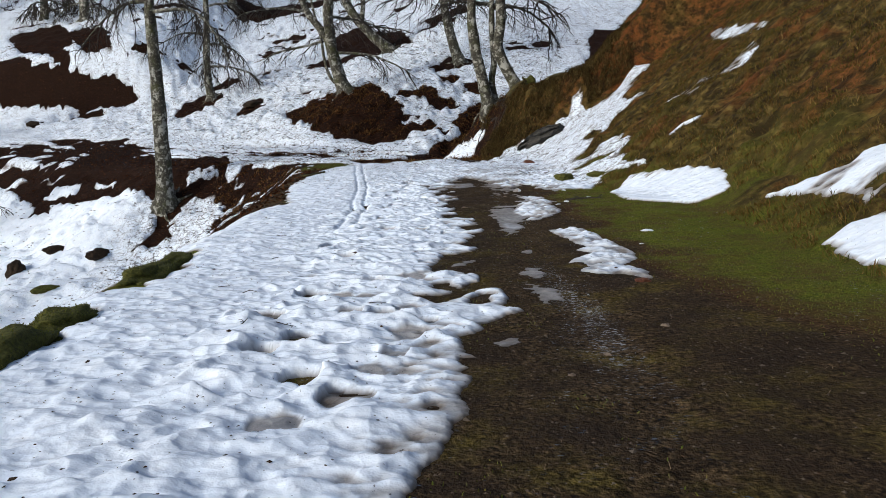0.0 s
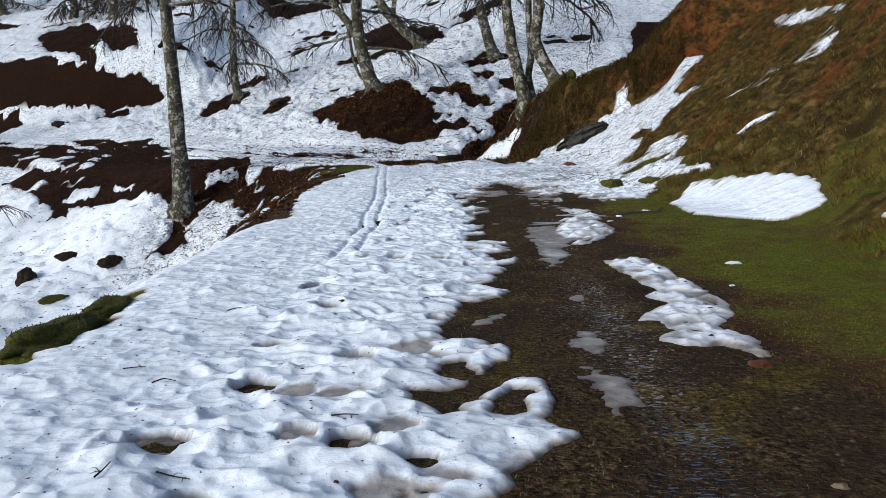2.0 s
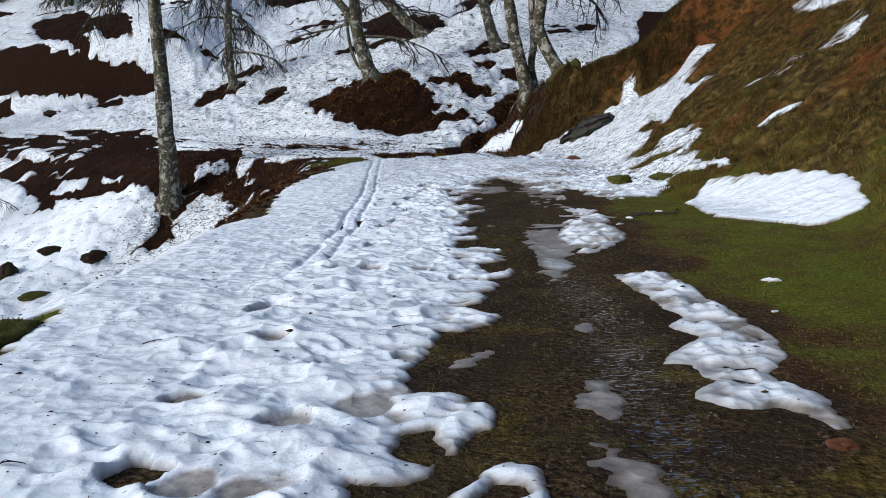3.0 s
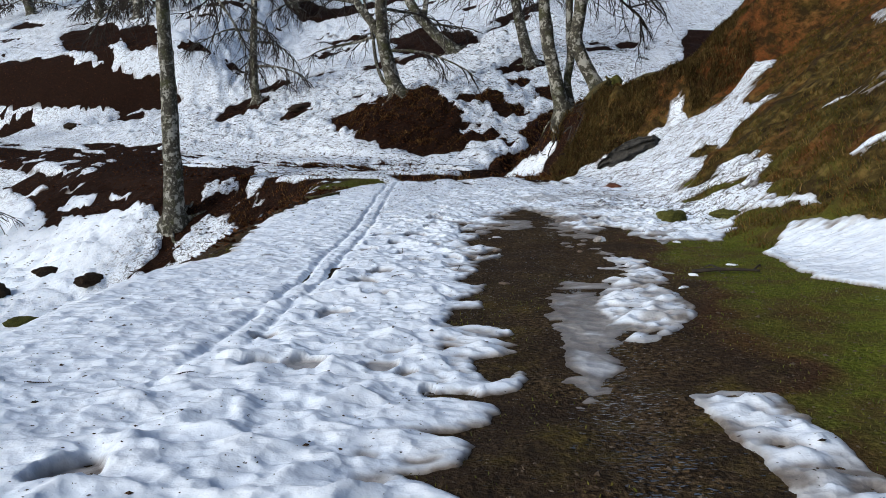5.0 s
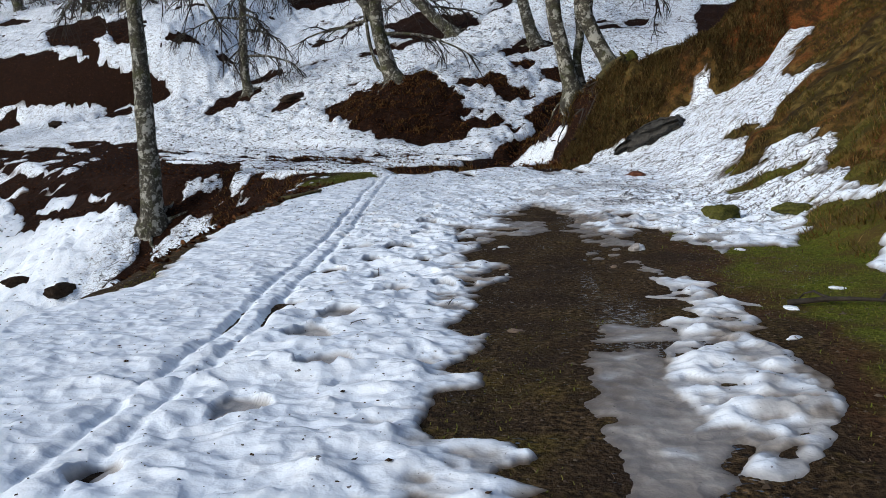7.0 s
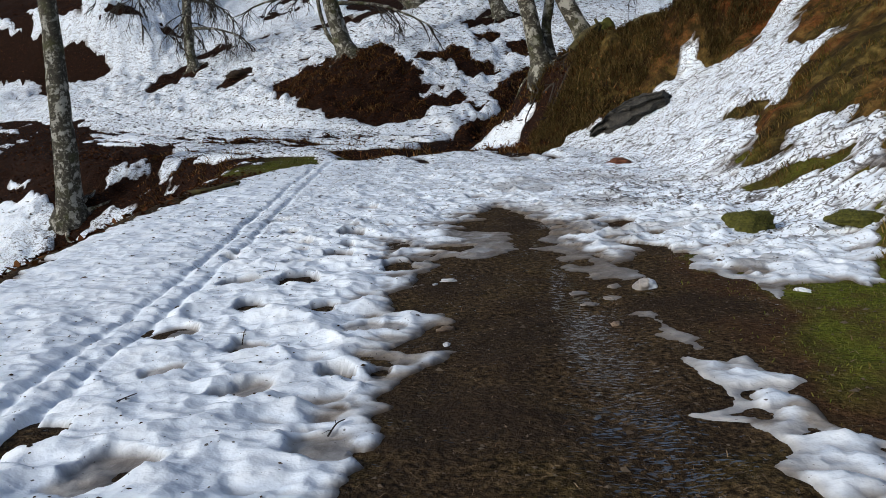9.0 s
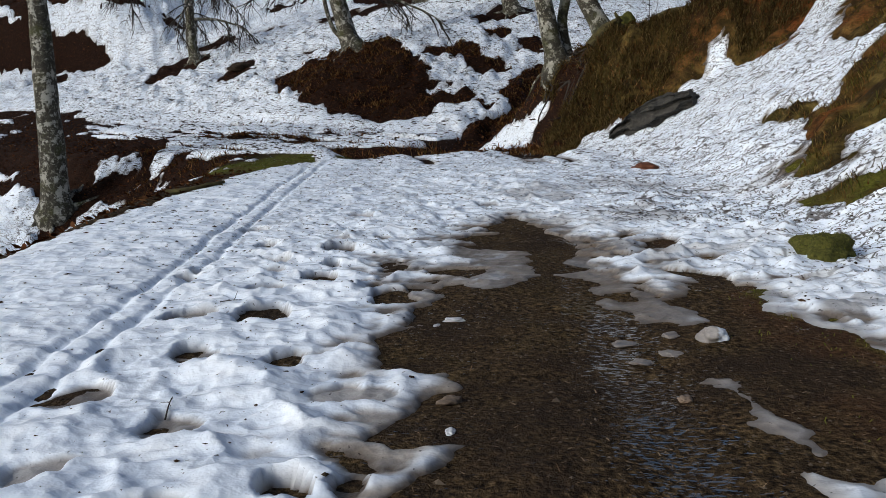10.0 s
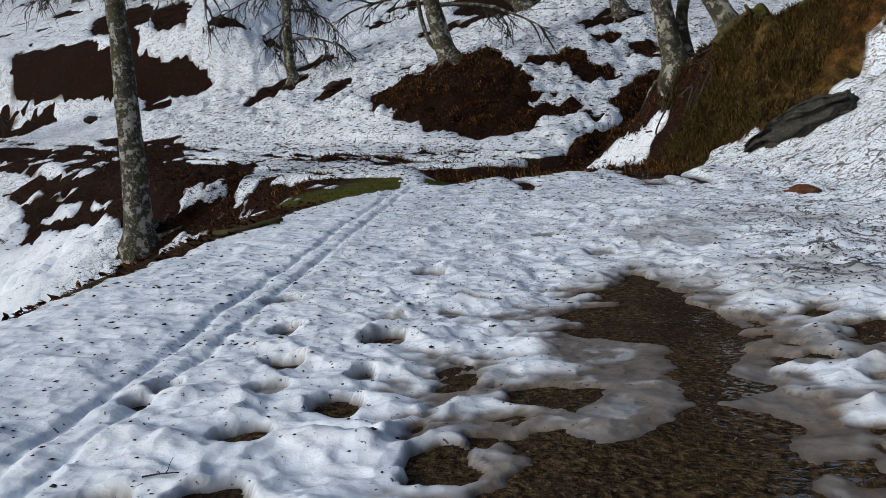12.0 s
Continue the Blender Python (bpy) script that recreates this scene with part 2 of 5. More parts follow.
def grain(x, y, size, seed=0):
    """Smooth value noise, -1 to 1, with lumps about size metres across."""
    x, y = np.asarray(x, float) / size, np.asarray(y, float) / size
    ix, iy = np.floor(x), np.floor(y)
    fx, fy = x - ix, y - iy
    fx, fy = fx * fx * fx * (fx * (6 * fx - 15) + 10), fy * fy * fy * (fy * (6 * fy - 15) + 10)
    a, b = hashed(ix, iy, seed), hashed(ix + 1, iy, seed)
    c, d = hashed(ix, iy + 1, seed), hashed(ix + 1, iy + 1, seed)
    return 2 * (a + (b - a) * fx + (c - a) * fy + (a - b - c + d) * fx * fy) - 1


def rough(x, y, size, octaves=3, seed=0):
    total, gain = 0.0, 1.0
    for n in range(octaves):
        c, s = math.cos(0.7 * n), math.sin(0.7 * n)
        total = total + gain * grain(c * x - s * y, s * x + c * y, size / 2**n, seed + 7 * n)
        gain *= 0.5
    return total


def cells(x, y, size, seed=0):
    """Distance to the nearest of scattered points, about 0 to 1: melt cups."""
    x, y = np.asarray(x, float) / size, np.asarray(y, float) / size
    ix, iy = np.floor(x), np.floor(y)
    best = np.full(x.shape, 9.0)
    for dx in (-1, 0, 1):
        for dy in (-1, 0, 1):
            px = ix + dx + hashed(ix + dx, iy + dy, seed)
            py = iy + dy + hashed(ix + dx, iy + dy, seed + 5)
            best = np.minimum(best, (px - x) ** 2 + (py - y) ** 2)
    return np.sqrt(best)


def beside(x, y, line):
    """Distance to a polyline, positive to the right of its way, and the height of its nearest place."""
    best, height = np.full(np.shape(x), 1e9), np.zeros(np.shape(x))
    for (ax, ay, az), (bx, by, bz) in zip(line, line[1:]):
        ux, uy = bx - ax, by - ay
        s = np.clip(((x - ax) * ux + (y - ay) * uy) / (ux * ux + uy * uy), 0, 1)
        dx, dy = x - ax - s * ux, y - ay - s * uy
        d = np.hypot(dx, dy)
        near = d < np.abs(best) - 1e-9
        best = np.where(near, np.where(ux * dy - uy * dx > 0, -d, d), best)
        height = np.where(near, az + s * (bz - az), height)
    return best, height


def inside(x, y, ring):
    """Distance to a closed outline, positive inside it."""
    x, y = np.asarray(x, float), np.asarray(y, float)
    across, along = [p[0] for p in ring], [p[1] for p in ring]
    near = (x > min(across) - 2.5) & (x < max(across) + 2.5) & (y > min(along) - 2.5) & (y < max(along) + 2.5)
    whole = np.full(x.shape, -9.0)
    if not near.any():
        return whole
    x, y = x[near], y[near]
    best, odd = np.full(x.shape, 1e9), np.zeros(x.shape, bool)
    for (ax, ay), (bx, by) in zip(ring, ring[1:] + ring[:1]):
        ux, uy = bx - ax, by - ay
        s = np.clip(((x - ax) * ux + (y - ay) * uy) / max(ux * ux + uy * uy, 1e-9), 0, 1)
        best = np.minimum(best, np.hypot(x - ax - s * ux, y - ay - s * uy))
        if ay != by:
            odd ^= ((ay > y) != (by > y)) & (x < ax + ux * (y - ay) / uy)
    whole[near] = np.where(odd, best, -best)
    return whole


# valley rim of the track and foot of the hill beside it: x, y, z
RIM = [(-3.1, -40, -0.3), (-3.2, 5, 0.0), (-3.25, 12, 0.06), (-3.6, 18, 0.14), (-4.6, 26, 0.35), (-5.2, 32, 0.55), (-6.6, 38, 0.55),
       (-9.6, 41.6, 0.45), (-13.6, 43, 0.35), (-17, 47.5, 0.25), (-21.5, 52, 0.2), (-30, 60, 0.5), (-70, 80, 2.0)]
FOOT = [(3.4, -40, -0.1), (3.7, 5, 0.14), (4.1, 12, 0.3), (4.0, 15, 0.45), (3.3, 19, 0.42), (3.0, 25, 0.6), (2.9, 29, 0.72), (2.6, 33, 0.8),
        (1.4, 37, 0.85), (-0.5, 41, 0.9), (-4, 45, 1.1), (-9, 49, 1.3), (-15, 53.5, 1.3), (-24, 60.5, 1.5), (-70, 86, 3.0)]


def land(x, y):
    """Height of the bare ground, without small relief."""
    x, y = np.asarray(x, float), np.asarray(y, float)
    rim, rim_z = beside(x, y, RIM)
    foot, foot_z = beside(x, y, FOOT)
    off, up = np.maximum(-rim, 0), np.maximum(foot, 0)
    share = np.clip(rim / np.maximum(rim - foot, 0.1), 0, 1)
    z = rim_z + (foot_z - rim_z) * share
    # valley side: a steep lip, then an easier slope to the stream
    z = z - np.interp(off, [0, 0.3, 1, 3, 6, 10, 16, 25, 60, 150], [0, 0.12, 0.7, 2.1, 4.4, 5.9, 7.2, 8.0, 7.5, 4.0])
    # cut bank along the right of the track, up to its crest
    steep = 0.75 + 1.4 * fade(34.0, 37.5, y)
    bank = foot_z + steep * (np.sqrt(up * up + 0.25) - 0.5)
    crest_y = 39.3 + 0.15 * (x - 2)
    crest = 3.15 + 0.33 * (x - 2.0) + 0.8 * np.maximum(x - 6.0, 0)
    crest = np.where(y > crest_y, crest - 0.55 * (y - crest_y), crest)
    bank = np.minimum(bank, crest)
    # the long hillside beyond the bend, with a mound under the leaning tree and a bare cut high on its left
    side = fade(-4.0, 4.0, x)
    hill = (foot_z + 0.42 * up) * (1 - side) + (1.0 + 0.42 * (y - 45.0)) * side
    hill = hill + 1.1 * np.exp(-(((x + 5.5) / 4.0) ** 2) - ((y - 52.5) / 4.5) ** 2)
    hill = hill + 4.3 * fade(0.0, 3.6, y - 69.3 - 0.10 * (-30 - x)) * fade(-19.0, -27.0, x)
    rise = np.where(x > -3.5, np.maximum(bank, hill), hill)
    return np.where(up > 0, np.maximum(rise, z), z)


# outlines of bare ground, snow patches and thin ice on the ground: x, y
BARE = {}
BARE["tree_base"] = [(-13.58, 39.96), (-12.94, 40.27), (-12.41, 39.63), (-11.76, 38.71), (-12.27, 38.13), (-13.87, 37.72), (-13.45, 37.96), (-13.28, 39)]
BARE["far_foot_c"] = [(-34.91, 80.38), (-34.1, 82.49), (-31.14, 79.9), (-27.52, 72.09), (-29.93, 72.43)]
BARE["mud_mid"] = [(0.6, 7.7), (0.42, 8), (0.34, 8.15), (0.33, 8.43), (0.21, 8.49), (0.14, 8.62), (0.26, 8.79), (0.18, 8.97), (0, 8.7), (-0.1, 8.63), (-0.16, 8.99), (-0.14, 9.28), (-0.05, 9.62), (-0.05, 10.11), (0.17, 10.14), (0.31, 10.27), (0.4, 10.56), (0.2, 10.69), (0.02, 10.86), (0.27, 10.94), (0.3, 11.3), (-0.02, 11.4), (0.36, 11.6), (0.42, 11.78), (0.43, 11.92), (0.33, 12.03), (0.35, 12.13), (0.49, 12.19), (0.57, 12.4), (0.56, 12.64), (0.5, 12.64), (0.47, 12.39), (0.37, 12.34), (0.29, 12.45), (0.23, 12.59), (0.26, 12.82), (0.38, 12.89), (0.53, 13.03), (0.39, 13.12), (0.53, 13.21), (0.26, 13.31), (0.37, 13.44), (0.53, 13.52), (0.28, 13.67), (0.02, 13.69), (-0.05, 13.94), (-0.01, 14.19), (-0.04, 14.39), (12, 14.6), (12, 7.7)]
BARE["mud_late"] = [(0.7, 13.6), (0.53, 13.52), (0.28, 13.67), (0.02, 13.69), (-0.05, 13.94), (-0.01, 14.19), (-0.04, 14.39), (0.21, 14.52), (0.17, 14.7), (-0.03, 14.82), (0.08, 15.15), (0.18, 15.38), (0.14, 15.52), (0.17, 15.62), (0.19, 15.68), (0.12, 15.6), (-0.01, 15.65), (-0.03, 15.75), (-0.01, 15.85), (-0.11, 15.86), (-0.1, 16.01), (-0.05, 16.09), (0.01, 16.2), (0.01, 16.44), (-0.02, 16.54), (0.05, 16.56), (0.08, 16.69), (-0.02, 16.82), (0.03, 17.05), (-0.03, 17.15), (0.02, 17.35), (0.07, 17.52), (0.32, 17.98), (0.03, 17.9), (-0.08, 18.02), (0.01, 18.33), (0.12, 18.64), (0.24, 18.71), (0.17, 18.93), (0.03, 18.92), (-0.14, 19.03), (-0.23, 19.25), (-0.24, 19.5), (-0.27, 19.56), (-0.17, 19.73), (0.02, 19.85), (-0.13, 19.81), (4.2, 19), (12, 18.5), (12, 13.6)]
BARE["mud_near"] = [(-0.3, -30), (-0.3, 1.5), (-0.13, 3.24), (-0.06, 3.58), (0.03, 3.77), (0.02, 4.05), (0.13, 4.19), (0.09, 4.49), (0.15, 4.85), (0.08, 5.03), (0.19, 5.1), (0.09, 5.25), (0.1, 5.34), (0.24, 5.32), (0.13, 5.48), (0.12, 5.72), (0.11, 5.94), (0.32, 6.15), (0.27, 6.27), (0.44, 6.52), (0.62, 6.71), (0.5, 6.95), (0.54, 7.37), (0.5, 7.63), (0.32, 7.7), (0.24, 7.62), (0.22, 7.45), (0.06, 7.26), (0.05, 7.08), (-0.06, 7.02), (-0.1, 7.17), (-0.23, 7.33), (-0.29, 7.53), (-0.21, 7.49), (-0.05, 7.52), (0.03, 7.59), (0.13, 7.77), (0.2, 7.8), (0.18, 7.98), (0.24, 8.1), (0.34, 8.15), (0.33, 8.43), (0.21, 8.49), (0.14, 8.62), (0.26, 8.79), (0.18, 8.97), (0, 8.7), (-0.1, 8.63), (12, 8.6), (12, -30)]
BARE["mud_far"] = [(0.6, 19.2), (0.3, 19.5), (-0.27, 19.56), (-0.17, 19.73), (0.02, 19.85), (-0.13, 19.81), (-0.07, 20.09), (-0.11, 20.25), (0.02, 20.4), (0.08, 20.59), (-0.07, 20.72), (-0.18, 20.65), (-0.27, 20.81), (-0.01, 20.77), (0.19, 20.89), (0.35, 20.66), (0.64, 21), (0.72, 21.41), (0.68, 21.8), (0.55, 22.1), (0.38, 22.4), (0.12, 22.6), (-0.12, 22.9), (-0.1, 23.2), (0.25, 23.45), (0.54, 24.43), (0.8, 24.1), (1.17, 23.24), (1.3, 22.3), (1.6, 21.7), (1.9, 21.3), (2.15, 21.1), (2.22, 20.69), (2.11, 20.1), (2.26, 19.76), (2.41, 19.55), (2.42, 18.96), (2.62, 19.38), (2.81, 19.43), (3.06, 19.47), (3.15, 19.07), (4.2, 19.2), (4.2, 17.5), (0.7, 17.5)]
BARE["lip_gap"] = [(-12.3, 38.0), (-11.6, 40.8), (-10.3, 42.0), (-9.2, 41.6), (-9.0, 39.3), (-8.8, 34.0), (-10.2, 36.0)]
BARE["moss_lip"] = [(-2.75, 3.5), (-2.8, 5.4), (-2.88, 7), (-3.3, 7.3), (-3.9, 6.8), (-3.9, 3)]
BARE["moss_lip_b"] = [(-2.9, 8.2), (-3.05, 10.6), (-3.3, 10.9), (-3.7, 9.5), (-3.5, 8)]
BARE["dirt_lip"] = [(-4.4, 37.5), (-3.5, 33), (-4.4, 29.9), (-4.3, 25.2), (-4.15, 22.5), (-3.8, 20.7), (-3.5, 19.1), (-3.45, 18.1), (-3.75, 17), (-4.6, 16.6), (-5.5, 19), (-7.5, 27), (-9, 32), (-10.65, 39.45), (-10.5, 40.9), (-9.82, 41.02), (-7.3, 38.9)]
BARE["dirt_left"] = [(-41.34, 68.23), (-37.04, 65.71), (-30.48, 62.34), (-24.83, 58.11), (-23.03, 56.98), (-29.03, 63.34), (-27.23, 62.92), (-21.92, 59.69), (-16.62, 50.12), (-11.29, 44.95), (-11.19, 44.78), (-10.44, 41.41), (-11.28, 41.23), (-11.43, 40.7), (-11.96, 40.03), (-12.23, 39.08), (-12.91, 39.68), (-14.03, 41.25), (-14.4, 41.57), (-18.88, 45.59), (-22.61, 48.79), (-21.86, 47.21), (-23.51, 48.54), (-23.44, 49.2), (-27.03, 53.65), (-31.44, 57.94), (-30.06, 58.25), (-33.77, 60.55), (-37.13, 62.03)]
BARE["bank_left"] = [(-43.27, 75.9), (-40.77, 75.06), (-37.82, 74.15), (-35.66, 73.68), (-34.3, 72.41), (-31.5, 71.83), (-29.9, 71.3), (-28.81, 70.85), (-26.97, 70.7), (-26.16, 70.29), (-24.88, 69.81), (-24.36, 69.34), (-25.42, 68.98), (-27.82, 69.54), (-30.76, 70.17), (-33.28, 70.75), (-35.82, 71.25), (-37.77, 71.43), (-39.91, 71.89), (-40.97, 72.12)]
BARE["bank_mid"] = [(-10.3, 55.7), (-9.2, 55.6), (-7, 55), (-5, 53.4), (-3.88, 52.02), (-2.58, 50.1), (-2.02, 47.96), (-0.57, 47.54), (-0.2, 46.8), (-0.63, 45.57), (-2.2, 45.29), (-3.95, 45.49), (-5.19, 47.1), (-7, 48.4), (-9.02, 51.38)]
BARE["specks_mid"] = [(-2.49, 52.71), (-1.37, 53.6), (-0.31, 52.77), (-0.54, 50.76), (-1.81, 51.02)]
BARE["ditch"] = [(-4.7, 39.6), (-2.4, 39.7), (-1.06, 41.9), (-0.34, 43.65), (1, 48.5), (2.2, 50), (2.4, 41), (1.5, 38.8), (-0.24, 36.3), (-1.05, 34.4), (-2, 35.5), (-2.8, 33), (-3.6, 36)]
BARE["bank_tree"] = [(0.2, 47.9), (1.4, 50), (2.1, 51.5), (2.9, 41.5), (3.9, 41), (5, 41), (7, 41), (7, 36), (5.7, 35), (4.66, 35), (4.9, 34.5), (4.6, 34.25), (3.5, 34.5), (2.6, 35.1), (1.7, 34.3), (1.2, 33), (0.6, 34.6), (0.5, 37.3), (1.37, 38.5)]
BARE["bank_right"] = [(3, 19.3), (4.2, 15.5), (12, 15), (70, 15), (70, 70), (30, 58), (12, 43), (7, 41), (3, 40), (4.4, 35), (2.8, 34.6), (3.3, 30), (3.2, 25)]
BARE["far_bare"] = [(-10.7, 78.33), (-7.95, 78.5), (-3.44, 72.2), (-2.74, 67.29), (-5.34, 66.39), (-8.82, 71.84)]
BARE["far_dark"] = [(-11.96, 97.16), (-10, 95.36), (-18.73, 90.8), (-21.16, 90.54), (-22.95, 92.02), (-23.02, 96.59)]
BARE["tree_foot"] = [(-19.63, 62.93), (-19.69, 65.86), (-18.35, 67.32), (-16.66, 65.06), (-17.35, 62.95), (-18.76, 61.55)]
BARE["far_foot_a"] = [(-52.95, 93.58), (-53.29, 97.82), (-46.61, 91.65), (-49.63, 92.68)]
BARE["far_foot_b"] = [(-41.78, 83.95), (-39.73, 86.32), (-36.75, 84.73), (-32.03, 75.42), (-32.25, 73.45), (-30.9, 72.03), (-32.12, 72.21), (-35.06, 74.34), (-36.95, 76.05)]
BARE["far_spot"] = [(6.2, 63.32), (7.04, 64.04), (7.82, 63.31), (7.17, 62.16), (6.25, 62.39)]
# shadow at the foot of the rear beech, put in as dark bare ground
BARE["behind_shadow"] = [(-1.38, 57.37), (0.35, 60.11), (1.83, 59.39), (1.48, 57.53), (-0.4, 56.43)]
BARE["boulder_foot"] = [(-14.05, 59.28), (-14.02, 62.46), (-12.97, 61.95), (-12.69, 60.14), (-13.27, 58.32)]
BARE["far_right"] = [(10.08, 62.03), (11.68, 65.94), (13.31, 66.54), (14.77, 72.22), (7.79, 35.16), (7.75, 34.87), (6.72, 35.11), (6.71, 38)]
SNOWY = {}
SNOWY["isle_d"] = [(-11.73, 41.55), (-11.13, 41.8), (-10.98, 41.54), (-11.4, 41.27)]
SNOWY["isle_c"] = [(-23.31, 49.92), (-23.31, 51.14), (-20.96, 49.04), (-20.97, 48.49), (-22.81, 49.41)]
SNOWY["isle_b"] = [(-19.28, 47.46), (-17.68, 46.03), (-17.79, 45.84), (-19.05, 47.11)]
SNOWY["isle_a"] = [(-29.74, 59.19), (-27.33, 57.48), (-25.74, 55.44), (-24.32, 53.9), (-26.36, 55.44), (-28.57, 57.44)]
SNOWY["lip_patch"] = [(-11.27, 39.47), (-10.09, 38.18), (-11.8, 38.53), (-11.68, 38.78)]
SNOWY["lobe_foot"] = [(3.55, 23.95), (3.88, 23.86), (3.94, 22.57), (4.38, 22.02), (4.5, 21.47), (4.25, 20.82), (4.5, 19.94), (4.46, 19.07), (4.43, 18.98), (4.37, 19.94), (4.02, 20.59), (3.63, 21.26), (3.47, 22.74)]
SNOWY["lobe_low"] = [(3.83, 24.28), (4.15, 24.42), (4.45, 25.15), (4.82, 25.03), (5.04, 24.42), (4.69, 23.83), (5.08, 23.41), (4.67, 23.43), (4.27, 23.34), (3.82, 24.02)]
SNOWY["strip_near"] = [(1.47, 12.11), (1.65, 12.22), (1.99, 12.18), (2.02, 11.59), (2.08, 10.96), (2.16, 10.32), (2.15, 9.78), (2.14, 9.41), (2, 9.16), (1.93, 9.05), (1.92, 8.85), (2.05, 8.65), (2, 8.17), (1.91, 8.1), (1.87, 8.34), (1.75, 8.44), (1.5, 8.35), (1.34, 8.52), (1.54, 8.84), (1.5, 9.16), (1.31, 9.23), (1.5, 9.5), (1.69, 9.79), (1.58, 10.15), (1.73, 10.48), (1.63, 10.64), (1.62, 11.1)]
SNOWY["strip_mid"] = [(1.6, 15.9), (1.6, 16.3), (1.72, 16.6), (1.85, 16.39), (1.82, 15.74), (1.96, 15.56), (1.79, 15.44), (1.91, 14.94), (1.95, 14.4), (1.88, 14.03), (1.73, 13.75), (1.73, 13.64), (1.59, 13.47), (1.47, 13.31), (1.38, 13.28), (1.26, 13.37), (1.36, 13.6), (1.16, 13.8), (1.24, 13.95), (1.14, 14.6), (1.25, 15.1)]
SNOWY["strip_right"] = [(1.51, 17.72), (1.71, 17.6), (1.84, 17.69), (1.86, 17.51), (2.01, 17.25), (1.92, 17.2), (1.86, 17.14), (1.92, 16.92), (1.92, 16.74), (1.97, 16.62), (2.07, 16.52), (2.13, 16.41), (2, 16.46), (2, 16.28), (1.94, 15.95), (1.96, 15.75), (1.75, 15.27), (1.37, 15.3), (1.37, 15.44), (1.38, 15.61), (1.36, 15.77), (1.34, 15.82), (1.32, 15.92), (1.45, 15.93), (1.6, 15.97), (1.6, 16.09), (1.55, 16.17), (1.56, 16.29), (1.67, 16.48), (1.66, 16.64), (1.56, 16.79), (1.37, 16.88), (1.58, 16.98), (1.6, 17.06), (1.59, 17.22), (1.52, 17.4)]
SNOWY["strip_top"] = [(1.29, 21.4), (1.37, 21.25), (1.3, 21.01), (1.43, 20.68), (1.49, 20.52), (1.54, 20.35), (1.71, 20.57), (1.77, 20.66), (1.81, 20.94), (1.76, 21.14), (1.58, 21.31), (1.59, 21.64), (1.46, 21.97), (1.22, 22.33), (1.2, 21.8)]
SNOWY["patch"] = [(3.42, 17.86), (4.08, 19.09), (4.68, 17.29), (5.1, 15.94), (4.86, 14.57), (4.27, 14.47), (3.42, 15.75)]
SNOWY["snow_right_a"] = [(4.86, 13.01), (5.38, 12.55), (5.57, 11.92), (5.88, 12.25), (6.11, 11.99), (6.18, 10.97), (5.11, 8.99), (5.22, 10.16), (4.93, 10.06), (5.13, 10.92)]
SNOWY["snow_right_b"] = [(4.26, 9.55), (4.64, 9.85), (4.93, 9.56), (5.04, 8.85), (4.36, 7.59), (4.09, 8.39)]
SNOWY["tongue"] = [(0.74, 28.99), (1.63, 30.63), (1.5, 33.68), (2.4, 35.61), (4.23, 34.05), (4.37, 34.54), (4.94, 34.48), (4.88, 34.72), (4.75, 34.85), (5.0, 35.0), (5.35, 35.05), (5.5, 34.85), (5.4, 34.6), (5.76, 33.24), (6.13, 32.7), (6.9, 34.24), (7.45, 34.49), (8.02, 34.15), (7.12, 32.22), (6.24, 30.78), (6.32, 29.89), (6.76, 29.11), (6.53, 28.63), (5.89, 28.53), (4.96, 27.07), (4.5, 26.65), (3.93, 24.83), (4, 25.2), (3.59, 24.03)]
SNOWY["field_right"] = [(0.75, 29.33), (3.93, 25.07), (4.18, 24.51), (4.76, 23.67), (4.97, 23.23), (3.18, 19.28), (3.15, 19.07), (3.06, 19.47), (2.81, 19.43), (2.62, 19.38), (2.42, 18.96), (2.41, 19.55), (2.26, 19.76), (2.11, 20.1), (2.22, 20.69), (2.15, 21.1), (1.78, 21.32), (1.6, 21.7), (1.3, 22.3), (1.35, 24.12)]
SNOWY["streak_a"] = [(6.09, 24.09), (6.45, 23.6), (6.78, 23.14), (6.58, 23.07)]
SNOWY["streak_b"] = [(6.92, 23.38), (7.46, 22.59), (8.24, 23.43), (7.68, 22.28), (7.08, 23.15)]
SNOWY["streak_c"] = [(9.25, 30.01), (9.31, 28.42), (9.07, 25.22), (8.83, 24.93), (8.96, 27.83)]
SNOWY["streak_d"] = [(5.38, 20.21), (5.69, 20.08), (5.66, 19.78), (5.37, 19.86)]
SNOWY["tongue_low"] = [(1.65, 38.45), (0.71, 39.95), (-0.2, 40.9), (-0.15, 39.3), (0.75, 38.95)]
BARE_AGAIN = {}
BARE_AGAIN["wedge_c"] = [(3.57, 24), (4.01, 23.99), (4.26, 23.38), (4.62, 23.34), (4.36, 22.71), (3.88, 23.09), (3.65, 23.42)]
BARE_AGAIN["wedge_b"] = [(3.89, 24.89), (4.15, 25.49), (4.58, 26.22), (5.54, 27.25), (6.34, 28.13), (6.05, 26.91), (5.05, 24.43), (4.78, 25.14), (4.42, 25.27), (4.27, 24.24), (4.04, 24.46)]
BARE_AGAIN["wedge_a"] = [(4.62, 28.92), (4.91, 27.66), (4.74, 26.8), (4.53, 27.61)]
BARE_AGAIN["pool_far_b"] = [(-0.46, 21.75), (-0.34, 21.74), (-0.3, 21.48), (-0.39, 21.45)]
BARE_AGAIN["pool_far_a"] = [(-0.02, 21.24), (0.15, 21.5), (0.4, 21.28), (0.42, 21.04), (0.21, 21)]
